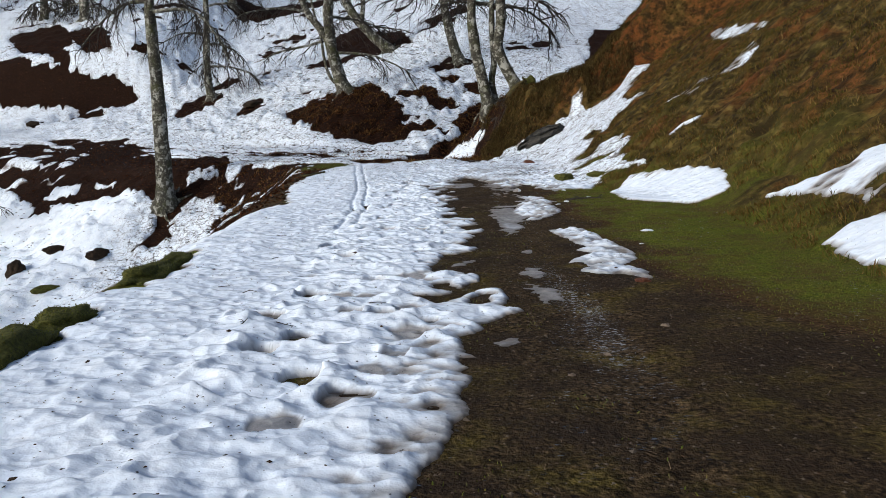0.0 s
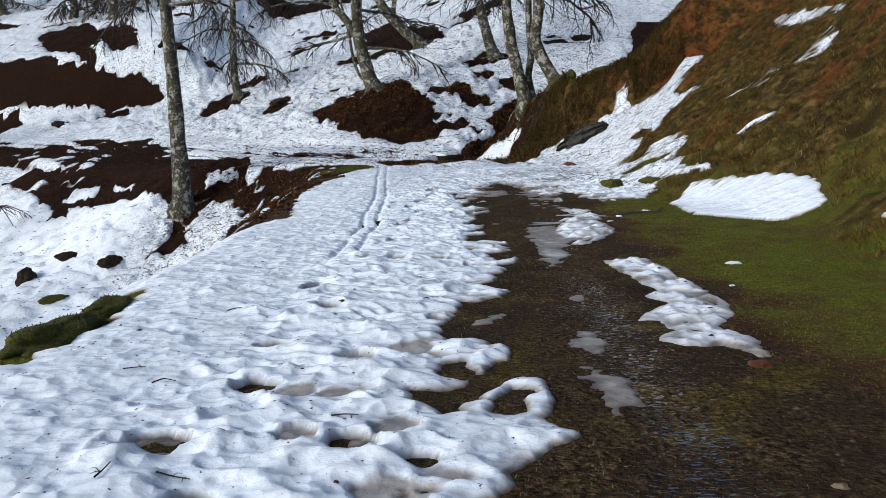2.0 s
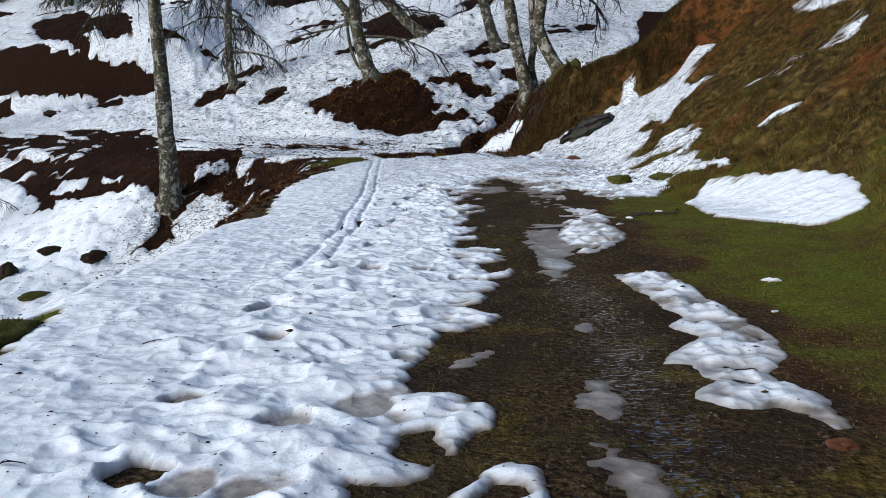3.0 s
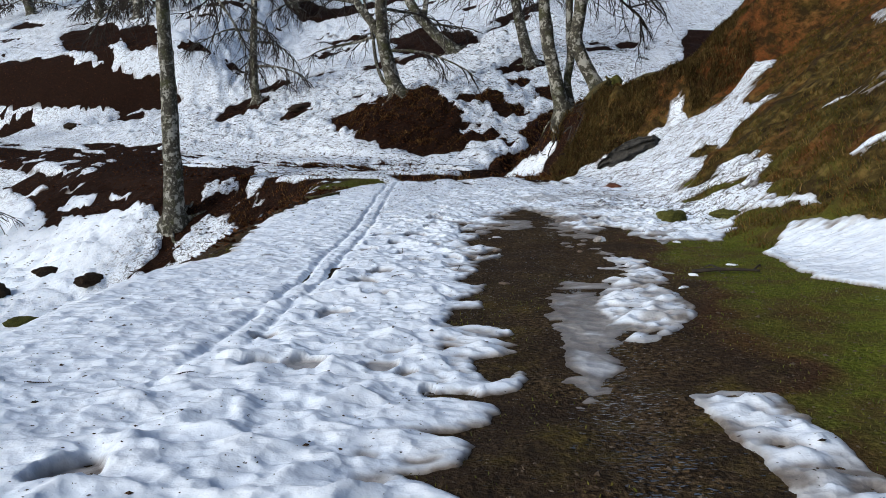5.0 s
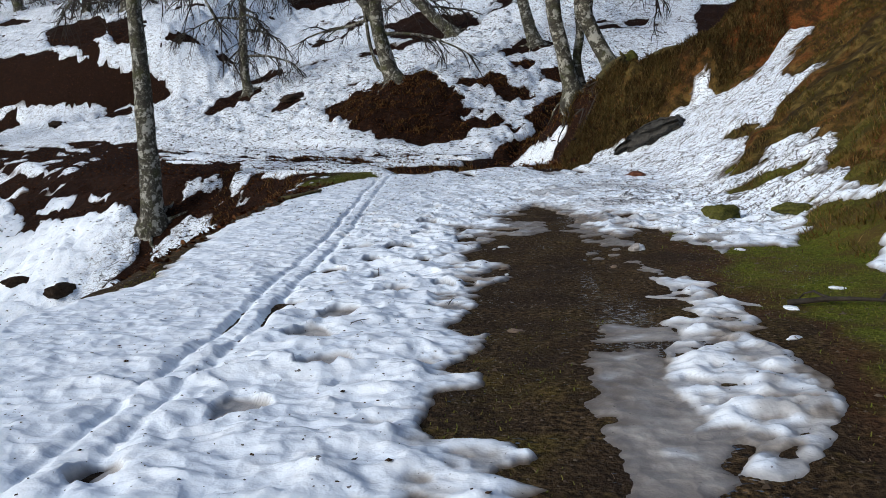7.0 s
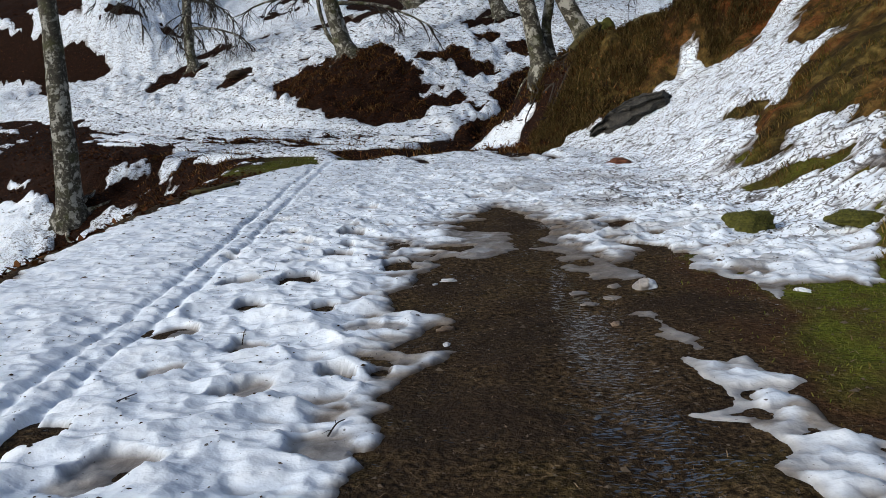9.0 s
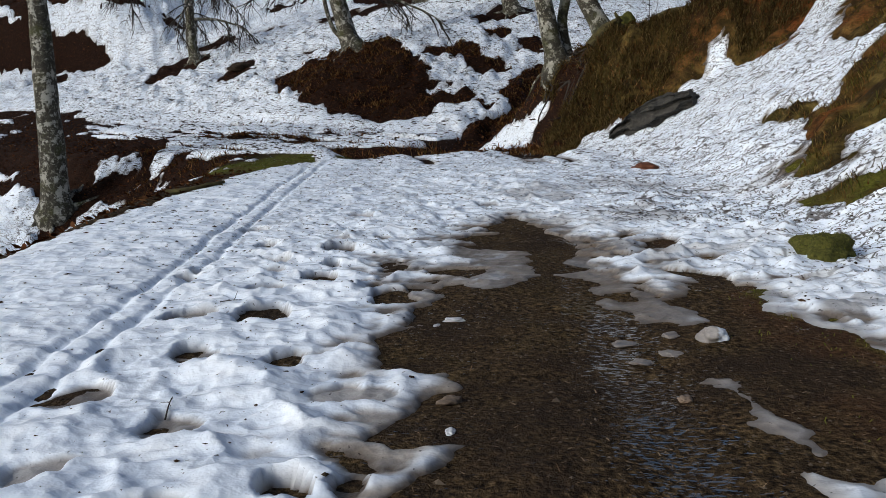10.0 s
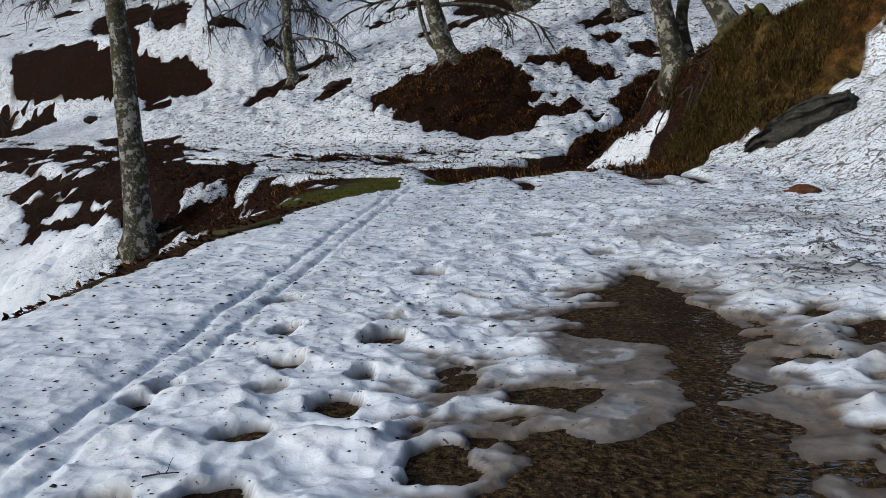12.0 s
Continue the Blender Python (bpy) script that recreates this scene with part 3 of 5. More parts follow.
BARE_AGAIN["ice_hole"] = [(1.19, 20.64), (1.35, 20.63), (1.41, 20.5), (1.36, 20.37), (1.21, 20.43)]
BARE_AGAIN["gap_d"] = [(1.62, 21.89), (1.89, 21.81), (2.18, 21.71), (1.86, 21.68)]
BARE_AGAIN["gap_c"] = [(1.51, 23.18), (1.79, 23.08), (1.66, 22.91), (1.53, 22.98)]
BARE_AGAIN["gap_b"] = [(1.77, 22.59), (1.92, 22.65), (2.02, 22.52), (1.91, 22.1), (1.73, 22.08)]
BARE_AGAIN["finger_gap"] = [(-0.02, 13.15), (0.11, 13.07), (-0.01, 12.95)]
BARE_AGAIN["pool_mid"] = [(-0, 12.08), (0.09, 12.11), (0.21, 12.16), (0.29, 12.07), (0.27, 11.98), (0.11, 12.09)]
BARE_AGAIN["pool_near"] = [(-0.09, 8.05), (0.03, 8.11), (0.08, 7.89), (0.04, 7.69), (-0.11, 7.78)]
BARE_AGAIN["ring_in"] = [(0.24, 7.41), (0.24, 7.11), (0.37, 7.1), (0.38, 7.24), (0.46, 7.35), (0.42, 7.48), (0.32, 7.52)]
ICY = {}
ICY["ice_low"] = [(0.95, 15.86), (1.01, 15.92), (1.08, 15.87), (1.15, 15.75), (1.31, 15.76), (1.4, 15.69), (1.39, 15.44), (1.46, 15.29), (0.87, 15.33), (0.93, 15.49), (0.94, 15.65)]
ICY["ice_scrap"] = [(0.3, 5.69), (0.42, 5.77), (0.49, 5.86), (0.46, 5.61), (0.38, 5.59)]
ICY["ice_edge"] = [(0.13, 9.41), (0.32, 9.62), (0.34, 9.42), (0.2, 9.27), (0.03, 9.18)]
ICY["ice_crumb"] = [(0.92, 10.24), (1.05, 10.33), (1.03, 10.04), (0.94, 9.91)]
ICY["ice_mid"] = [(0.79, 15.15), (1.21, 15.13), (1.26, 14.73), (1.34, 13.99), (1.44, 13.87), (1.26, 13.43), (1.15, 13.09), (1.25, 12.92), (1.17, 12.75), (1.05, 12.47), (1.03, 12.21), (0.96, 12.06), (0.85, 11.98), (0.89, 12.17), (0.86, 12.31), (0.78, 12.38), (0.83, 12.57), (0.8, 12.83), (0.79, 13.14), (0.84, 13.43), (0.78, 13.77), (0.85, 14.02), (0.75, 14.01), (0.74, 14.31), (0.78, 14.68)]
ICY["ice_far"] = [(0.64, 24.34), (0.93, 23.63), (1.17, 23.24), (1.11, 22.85), (1.18, 22.31), (0.95, 21.8), (1.13, 21.53), (0.92, 21.28), (1.15, 21.1), (1.19, 20.92), (1.04, 20.68), (1.14, 20.57), (1.13, 20.34), (1.3, 20.16), (1.28, 19.87), (1.5, 19.85), (1.68, 19.89), (1.68, 20.13), (1.51, 20.22), (1.45, 20.62), (1.34, 21.06), (1.37, 21.25), (1.31, 21.5), (1.21, 22.19), (1.32, 23.53)]
ICY["ice_tip"] = [(0.17, 20.79), (0.35, 20.66), (0.64, 21), (0.72, 21.41), (0.73, 21.82), (0.63, 22.2), (0.37, 22.52), (0.15, 22.46), (0.05, 21.92), (0.34, 21.48)]
ICY["ice_a"] = [(0.77, 7.93), (0.96, 7.97), (0.9, 7.81), (1.05, 7.7), (1.02, 7.47), (1.04, 7.21), (1, 7.19), (0.91, 7.2), (0.9, 7.04), (0.81, 7), (0.8, 7.24), (0.84, 7.36), (0.8, 7.5), (0.81, 7.67), (0.76, 7.7)]
ICY["ice_b"] = [(0.84, 8.88), (1.01, 8.93), (0.95, 8.68), (0.98, 8.5), (0.91, 8.28), (0.83, 8.36), (0.74, 8.41), (0.83, 8.66)]
ICY["ice_link"] = [(1.42, 18.95), (1.58, 18.78), (1.61, 18.32), (1.7, 18.1), (1.72, 17.9), (1.61, 17.81), (1.51, 18.15), (1.54, 18.47)]


def melt(x, y):
    """How far inside the snow a place lies, in metres (bare ground: below 0), and the same for thin grey ice."""
    far = fade(24, 46, y)
    bare = np.full(np.shape(x), -9.0)
    for ring in BARE.values():
        bare = np.maximum(bare, inside(x, y, ring))
    snow = -bare
    for name, ring in SNOWY.items():
        reach = inside(x, y, ring) + (0.16 if len(ring) < 6 else 0.0)
        if name.startswith(("strip_n", "strip_m", "strip_r", "tongue_low")):
            reach = reach * 1.3
        if name in ("tongue", "lobe_low", "lobe_foot"):
            reach = reach * 1.6 + 0.03
        snow = np.maximum(snow, reach)
    for ring in BARE_AGAIN.values():
        snow = np.minimum(snow, -inside(x, y, ring))
    ice = np.full(np.shape(x), -9.0)
    for ring in ICY.values():
        ice = np.maximum(ice, inside(x, y, ring))
    ice = np.minimum(ice, -inside(x, y, BARE_AGAIN["ice_hole"]))
    # ragged edges: long fingers across the track, coarser lumps farther off
    near_edge = 0.14 * rough(x * (0.4 + 0.5 * fade(2.2, 3.2, x)), y, 0.30, 3, 11) + 0.08 * grain(x * 0.5, y, 0.12, 3) + 0.015 * grain(x, y, 0.06, 4)
    far_edge = 0.42 * rough(x, y, 2.2, 4, 23) + 0.07 * grain(x, y, 0.3, 31) * (1 - fade(50, 62, y))
    far_edge = far_edge * np.where((x < -8.5) & (y > 35) & (y < 58), 0.3, 1.0)
    far_edge = far_edge * np.where((x > 2.0) & (y < 43), 0.22, 1.0) * np.where((x < -18) & (y > 62), 0.2, 1.0)
    crumbly = 0.030 * rough(x * 0.6, y, 0.14, 3, 13) + 0.012 * grain(x, y, 0.04, 4)
    near_edge = np.where((x > -1.0) & (x < 3.0), crumbly + (1.0 * near_edge + 0.05 * rough(x, y, 0.2, 3, 17)) * fade(20.2, 21.4, y), 0.6 * near_edge + crumbly)
    ragged = near_edge * (1 - far) + far_edge * far
    ragged = ragged * np.where((x > 3.0) & (y < 20), 0.5, 1.0)
    snow = snow + ragged
    # leaf litter showing through on the far slopes, and wheel ruts on the road
    holes = 1.0 - rough(x * 0.55, y, 2.6, 4, 41) * (0.9 + 0.25 * fade(55, 80, y))
    snow = np.minimum(snow, np.where((y > 34) & ((x < 2.0) | (y > 42)), holes * 0.8, 9))
    speckled = 0.5 * (0.5 - rough(x * 0.6, y, 1.2, 3, 53)) + 0.3 * fade(0, 4, np.hypot(x - 0.5, (y - 51) * 0.6) - 2.5) * 4
    snow = np.where((y > 44) & (y < 62) & (np.abs(x) < 8), np.minimum(snow, speckled), snow)
    left_over = 0.4 * (rough(x * 0.6, y, 1.1, 3, 43) - 0.95 + 0.35 * fade(-16, -20, x))
    snow = np.where((y > 52) & (y < 66) & (x < -3), np.maximum(snow, left_over), snow)
    lip_rags = 0.35 * (rough(x * 0.8, y * 0.7, 0.7, 3, 45) - 0.62 - 0.5 * fade(-6.0, -4.6, x))
    snow = np.where((y > 17) & (y <= 36) & (x < -3.7), np.maximum(snow, lip_rags), snow)
    gap_rags = 0.3 * (rough(x * 0.9, y * 0.6, 0.7, 3, 49) - 0.30)
    snow = np.where((y > 34) & (y < 42.4) & (x < -8.8) & (x > -12.6), np.maximum(snow, gap_rags), snow)
    rim, _ = beside(x, y, RIM)
    foot, _ = beside(x, y, FOOT)
    along = 0.75 * x - 0.6 * y
    ruts = 0.5 - grain(rim, along / 14, 0.42, 57) - 0.5 * grain(rim, along / 6, 0.2, 61) - 0.5 * grain(x, y, 3.0, 63)
    road = (rim > 0.2) & (foot < -0.5) & (y > 31)
    snow = np.where(road, np.minimum(snow, ruts * 0.35), snow)
    return snow, ice + 1.4 * crumbly + 0.04 * rough(x, y, 0.3, 3, 79)


# boot holes in the snow, along the track: x, y, half their width, how far open to the ground
NEAR_FEET = [(-0.84, 4.07, 0.11, 0.1), (-0.54, 4.5, 0.11, 0.6), (-0.86, 4.9, 0.1, 1), (-0.45, 5.05, 0.09, 0.1), (-0.32, 5.38, 0.07, 0.1), (-1.21, 5.51, 0.09, 1), (-0.76, 5.66, 0.08, 1), (-1.01, 5.85, 0.13, 0.7), (-0.24, 6.03, 0.13, 0.1), (-0.14, 6.41, 0.07, 1), (-1.4, 6.57, 0.12, 0.7), (-0.48, 6.58, 0.1, 0.7), (-0.74, 6.67, 0.09, 0.1), (-0.29, 6.83, 0.1, 0.1), (-0.68, 7.42, 0.09, 0.1), (-0.93, 7.47, 0.11, 0.1), (-1.2, 7.6, 0.11, 1), (-0.69, 8.18, 0.11, 0.2), (-0.35, 8.44, 0.11, 0.1), (-1.32, 8.59, 0.1, 0.6)]
MIDDLE_FEET = [(-0.69, 9.16, 0.11, 0.2), (-0.2, 9.36, 0.07, 0.1), (-1.16, 9.8, 0.1, 0.3), (-1.41, 10.71, 0.13, 0.5), (0.02, 12.06, 0.03, 1), (-1.12, 12.47, 0.09, 0.8), (-0.19, 12.47, 0.05, 0.5), (-0.85, 12.55, 0.11, 0.1), (-0.37, 12.56, 0.09, 0.1), (-1.33, 13.32, 0.08, 0.2), (-1.01, 14.13, 0.12, 0.1), (-0.77, 14.89, 0.12, 0.1), (-1.01, 15.65, 0.12, 0.3), (-0.96, 16.3, 0.14, 0.5), (-0.18, 16.55, 0.12, 0.2), (-1.46, 16.75, 0.1, 0.9), (-0.72, 17.24, 0.11, 0.1), (-0.3, 17.54, 0.07, 1), (-0.07, 17.59, 0.05, 0.7), (-1.28, 17.7, 0.09, 0.3)]
FAR_FEET = [(-0.93, 18.15, 0.11, 0.5), (-1.56, 18.52, 0.11, 0.7), (-0.3, 18.58, 0.1, 0.2), (-0.12, 18.63, 0.06, 0.1), (-0.69, 19.09, 0.08, 1), (-1.22, 19.2, 0.1, 0.8), (-1.5, 19.95, 0.12, 0.5), (-1.06, 20.0, 0.14, 1), (-0.27, 20.46, 0.12, 1), (-1.2, 20.69, 0.1, 0.8), (-0.92, 21.09, 0.1, 0.9), (-1.33, 21.29, 0.08, 0.1), (-0.92, 21.57, 0.05, 0.6), (-1.42, 21.75, 0.11, 0.9), (-0.42, 21.71, 0.08, 1), (-0.97, 22.25, 0.1, 0.8), (-1.7, 22.54, 0.1, 0.8), (-1.04, 22.75, 0.08, 0.3), (-0.67, 22.93, 0.08, 0.5), (-2.05, 23.33, 0.1, 0.8)]
FEET = NEAR_FEET + MIDDLE_FEET + FAR_FEET + [(-0.6, 23.4, 0.1, 0.3), (-1.1, 24.3, 0.1, 0.3), (0.3, 25.2, 0.1, 0.2), (-0.3, 26.5, 0.1, 0.2), (-1.96, 21.12, 0.06, 1), (-1.92, 21.36, 0.06, 1)]


def snow_depth(x, y):
    """Depth of snow over the bare ground (below 0: none) and how thin and grey it is."""
    snow, ice = melt(x, y)
    far = fade(24, 46, y)
    gully = fade(-3.4, -5.0, x) * fade(46, 40, y)
    full = 0.085 - 0.016 * fade(0.6, 0.0, x) * fade(-2.6, -2.0, x) + 0.025 * grain(x, y, 1.9, 71) + 0.10 * far
    width, lip = 0.34 + 0.02 * far, 0.024 + 0.010 * grain(x, y, 0.25, 73)
    inner = np.maximum(snow, 0)
    depth = lip * (1 - np.exp(-inner / 0.022)) + (full - lip) * (1 - np.exp(-inner / width))
    depth = np.where(snow > 0, depth, 0.9 * snow * (1 + far))
    cover = np.clip(snow / 0.16, 0, 1)
    # melt cups with sharp crests, strongest where people walk
    trodden = 1 - 0.55 * fade(-1.3, -2.1, x) * (1 - far)
    wx, wy = x + 0.07 * rough(x, y, 0.3, 2, 7), y + 0.07 * rough(x, y, 0.3, 2, 8)
    cups, dimples, pits = cells(wx * 0.85, wy, 0.29, 5), cells(wx * 0.75, wy * 1.05, 0.135, 15), cells(wx * 0.8, wy, 0.07, 25)
    uneven = 0.8 + 0.5 * grain(x, y, 0.9, 19)
    bowls = 0.085 * (np.minimum(cups, 0.95) ** 2 - 0.28) * uneven + 0.052 * (np.minimum(dimples, 0.95) ** 2 - 0.28) * (0.7 + 0.6 * grain(x, y, 0.5, 21))
    bowls = bowls + 0.015 * (np.minimum(pits, 0.95) ** 2 - 0.28) * fade(40, 25, y)
    bowls = bowls * (1 - 0.7 * fade(3.0, 3.8, x) * fade(19, 17, y))
    heaps = fade(0.9, 1.2, x) * fade(3.0, 2.6, x) * (y < 21)
    depth = depth + cover * (1 - 0.55 * heaps) * trodden * (1 - 0.75 * far) * (1 - 0.75 * gully) * (bowls + 0.012 * rough(x * 0.6, y, 0.22, 3, 83))
    depth = depth + cover * far * (1 - 0.7 * gully) * 0.05 * rough(x * 0.5, y, 0.7, 3, 97)
    # water-soaked slush round the end of the bare lane
    slush = fade(-0.15, 0.12, inside(x, y, ICY["ice_tip"]) + 0.10 * rough(x, y, 0.3, 3, 75))
    depth = np.where(snow > 0, depth * (1 - 0.6 * slush), depth)
    # the snow evens out the hummocks of the bank below it
    foot, _ = beside(x, y, FOOT)
    depth = depth - 0.075 * cover * (x > 0) * (y < 40) * fade(0.2, 1.5, foot) * rough(x, y, 1.3, 3, 131)
    # loose rough heaps beside the muddy lane, small lumps elsewhere
    depth = depth * np.where(snow > 0, 1 - 0.4 * heaps, 1.0)
    depth = depth + cover * (1 - far) * ((0.006 + 0.026 * heaps) * rough(x * 0.8, y, 0.13, 3, 113) + 0.004 * grain(x, y, 0.07, 117))
    # scalloped crests along the foot of the bank
    ridge = 0.5 - np.abs(rough(x * 0.5, y * 1.5, 0.45, 3, 191))
    depth = depth + cover * 0.05 * ridge * np.maximum(fade(1.2, 2.4, x) * fade(19.5, 22, y), (0.2 + 0.5 * fade(19, 22, y)) * fade(3.0, 3.8, x)) * fade(44, 38, y)
    holes = np.zeros(np.shape(x))
    for n, (fx, fy, size, opened) in enumerate(FEET):
        a, size = 0.5 * math.sin(n * 2.4), (1.3 if fy > 15 else 1.2) * size + 0.01
        near = (np.abs(x - fx) < 0.6) & (np.abs(y - fy) < 0.6)
        if not near.any():
            continue
        px, py, deep = x[near], y[near], depth[near]
        dx, dy = px - fx, py - fy
        u, v = math.cos(a) * dx + math.sin(a) * dy, math.cos(a) * dy - math.sin(a) * dx
        r = np.hypot(u / size, v / (max(size, 0.09) * 1.15)) + 0.22 * grain(px, py, 0.13, 101) + 0.08 * grain(px, py, 0.05, 105)
        floor = 0.022 - 0.032 * opened + 0.010 * grain(px, py, 0.09, 103)
        wall = fade(0.86, 1.04, r)
        shown = snow[near] > 0.02
        holes[near] = np.maximum(holes[near], (1 - wall) * (0.88 + 0.12 * opened) * shown)
        depth[near] = np.where(shown, np.minimum(deep, floor) * (1 - wall) + deep * wall, deep)
    # twin groove of a sledge
    line = np.interp(y, [10, 12, 13.7, 16, 17.5, 18.9, 21.4, 27.5, 33], [-1.44, -1.47, -1.52, -1.6, -1.78, -1.89, -2.06, -2.75, -3.3])
    off = np.abs(x - line + 0.02 * grain(x, y, 0.5, 5)) - 0.12
    depth = depth - (0.034 + 0.08 * fade(0.62, 0.9, grain(x, y, 0.8, 9))) * np.exp(-((off / 0.04) ** 2)) * fade(11.0, 14.5, y) * (y < 34) * cover
    # thin ice, scalloped across the track
    waves = 0.5 + 0.5 * np.minimum(cells(wx * 0.6, wy * 1.3, 0.16, 35), 1.0)
    sheet = np.where(ice > 0, 0.013 * waves * (1 - np.exp(-np.maximum(ice, 0) / 0.05)), 0.4 * ice)
    thin = (1 - fade(0.006, 0.036, depth)) * np.clip(fade(0.8, 0.25, snow) + holes, 0, 1)
    thin = np.clip(thin + 0.55 * fade(17.2, 18.5, y) * (y < 27) * fade(0.34, 0.04, snow + 0.15 * grain(x, y, 0.3, 107)) * fade(-0.9, 0.0, x) * fade(2.0, 1.7, x) - 0.35 * thin * heaps, 0, 1)
    thin = np.clip(thin + 0.10 * heaps + 0.6 * heaps * fade(0.1, 0.7, rough(x, y, 0.28, 2, 193)), 0, 1)
    thin = np.clip(thin + 0.95 * slush * fade(0.6, -0.2, rough(x, y, 0.22, 3, 77)), 0, 1)
    thin = np.maximum(thin, 0.95 * holes)
    whiter = fade(0.5, 0.9, rough(x, y, 0.35, 3, 195)) * fade(0.02, 0.12, ice)
    thin = np.where(sheet > depth, 0.95 - 0.35 * whiter, thin)
    return np.maximum(np.maximum(sheet, depth), -0.25 - 0.6 * far), thin


def bare_height(x, y):
    """Ground with its small relief."""
    rim, _ = beside(x, y, RIM)
    foot, _ = beside(x, y, FOOT)
    wild = np.clip(fade(0.2, 1.5, foot) + fade(0.0, 0.8, -rim), 0, 1)
    z = land(x, y) + wild * (0.10 * rough(x, y, 1.3, 3, 131) + (0.05 + 0.11 * fade(33.5, 35.5, y) * fade(5, 3.5, x)) * rough(x, y, 0.45, 2, 137) * fade(10, 30, y))
    tufts = np.zeros(np.shape(x))
    bank = (foot > 0.3) & (x > 0) & (y < 46)
    bx, by = x[bank], y[bank]
    snow = melt(bx, by)[0] if bank.any() else bx
    tufts[bank] = fade(0.3, 1.5, foot[bank]) * ((0.55 - cells(bx, by, 0.6, 171)) * (0.28 + 0.10 * fade(32, 35, by)) + 0.10 * (0.5 - cells(bx, by, 0.24, 173))) * fade(0.1, -0.15, snow)
    mound = (y > 43) & (y < 58) & (np.abs(x + 5) < 8)
    mx, my = x[mound], y[mound]
    tufts[mound] = ((0.55 - cells(mx, my, 0.8, 175)) * 0.42 + (0.5 - cells(mx, my, 0.35, 177)) * 0.16) * fade(0.2, -0.3, melt(mx, my)[0] if mound.any() else mx)
    track = (1 - wild) * (0.012 * rough(x, y, 0.30, 3, 139) + 0.02 * grain(x, y, 1.1, 149))
    wheel = np.exp(-(((x - 1.1) / 0.3) ** 2)) * (1 - fade(24, 28, y))
    ditch = 0.35 * np.clip(inside(x, y, BARE["ditch"]), 0, 1) * (y > 30)
    return z + tufts + track - 0.025 * wheel - ditch


def fan(step, y_near, y_even, y_far, growth, spread=1.025, left=14, right=11):
    """A grid that widens with distance: rows and columns of x, y."""
    ys = [y_near]
    while ys[-1] < y_even:
        ys.append(ys[-1] + step)
    d = step
    while ys[-1] < y_far:
        d *= growth
        ys.append(ys[-1] + d)
    us, d, u = [0.0], step, 0.0
    while u < max(left, right):
        d = step if u < 2.5 else d * (spread if u < 14 else 1.08)
        u += d
        us.append(u)
    us = np.array([-v for v in us[:0:-1] if v < left] + [v for v in us if v < right])
    ys = np.array(ys)
    widen = np.maximum(1, (ys - 15) / 7)
    shift = -0.10 * np.maximum(ys - 22, 0)
    return us[None, :] * widen[:, None] + shift[:, None], np.repeat(ys[:, None], len(us), 1)


def sheet_mesh(name, x, y, z, keep=None, **fields):
    rows, cols = x.shape
    n = np.arange(rows * cols).reshape(rows, cols)
    quads = np.stack([n[:-1, :-1], n[:-1, 1:], n[1:, 1:], n[1:, :-1]], -1).reshape(-1, 4)
    if keep is not None:
        quads = quads[keep.ravel()[quads].any(1)]
    used, flat = np.unique(quads, return_inverse=True)
    quads = flat.reshape(-1, 4)
    co = np.stack([x, y, z], -1).reshape(-1, 3)[used]
    mesh = bpy.data.meshes.new(name)
    mesh.vertices.add(len(co))
    mesh.vertices.foreach_set("co", co.astype(np.float32).ravel())
    mesh.loops.add(quads.size)
    mesh.loops.foreach_set("vertex_index", quads.astype(np.int32).ravel())
    mesh.polygons.add(len(quads))
    mesh.polygons.foreach_set("loop_start", np.arange(0, quads.size, 4, dtype=np.int32))
    mesh.update(calc_edges=True)
    mesh.polygons.foreach_set("use_smooth", np.ones(len(quads), bool))
    for key, values in fields.items():
        mesh.attributes.new(key, "FLOAT", "POINT").data.foreach_set("value", np.asarray(values, np.float32).ravel()[used])
    return mesh


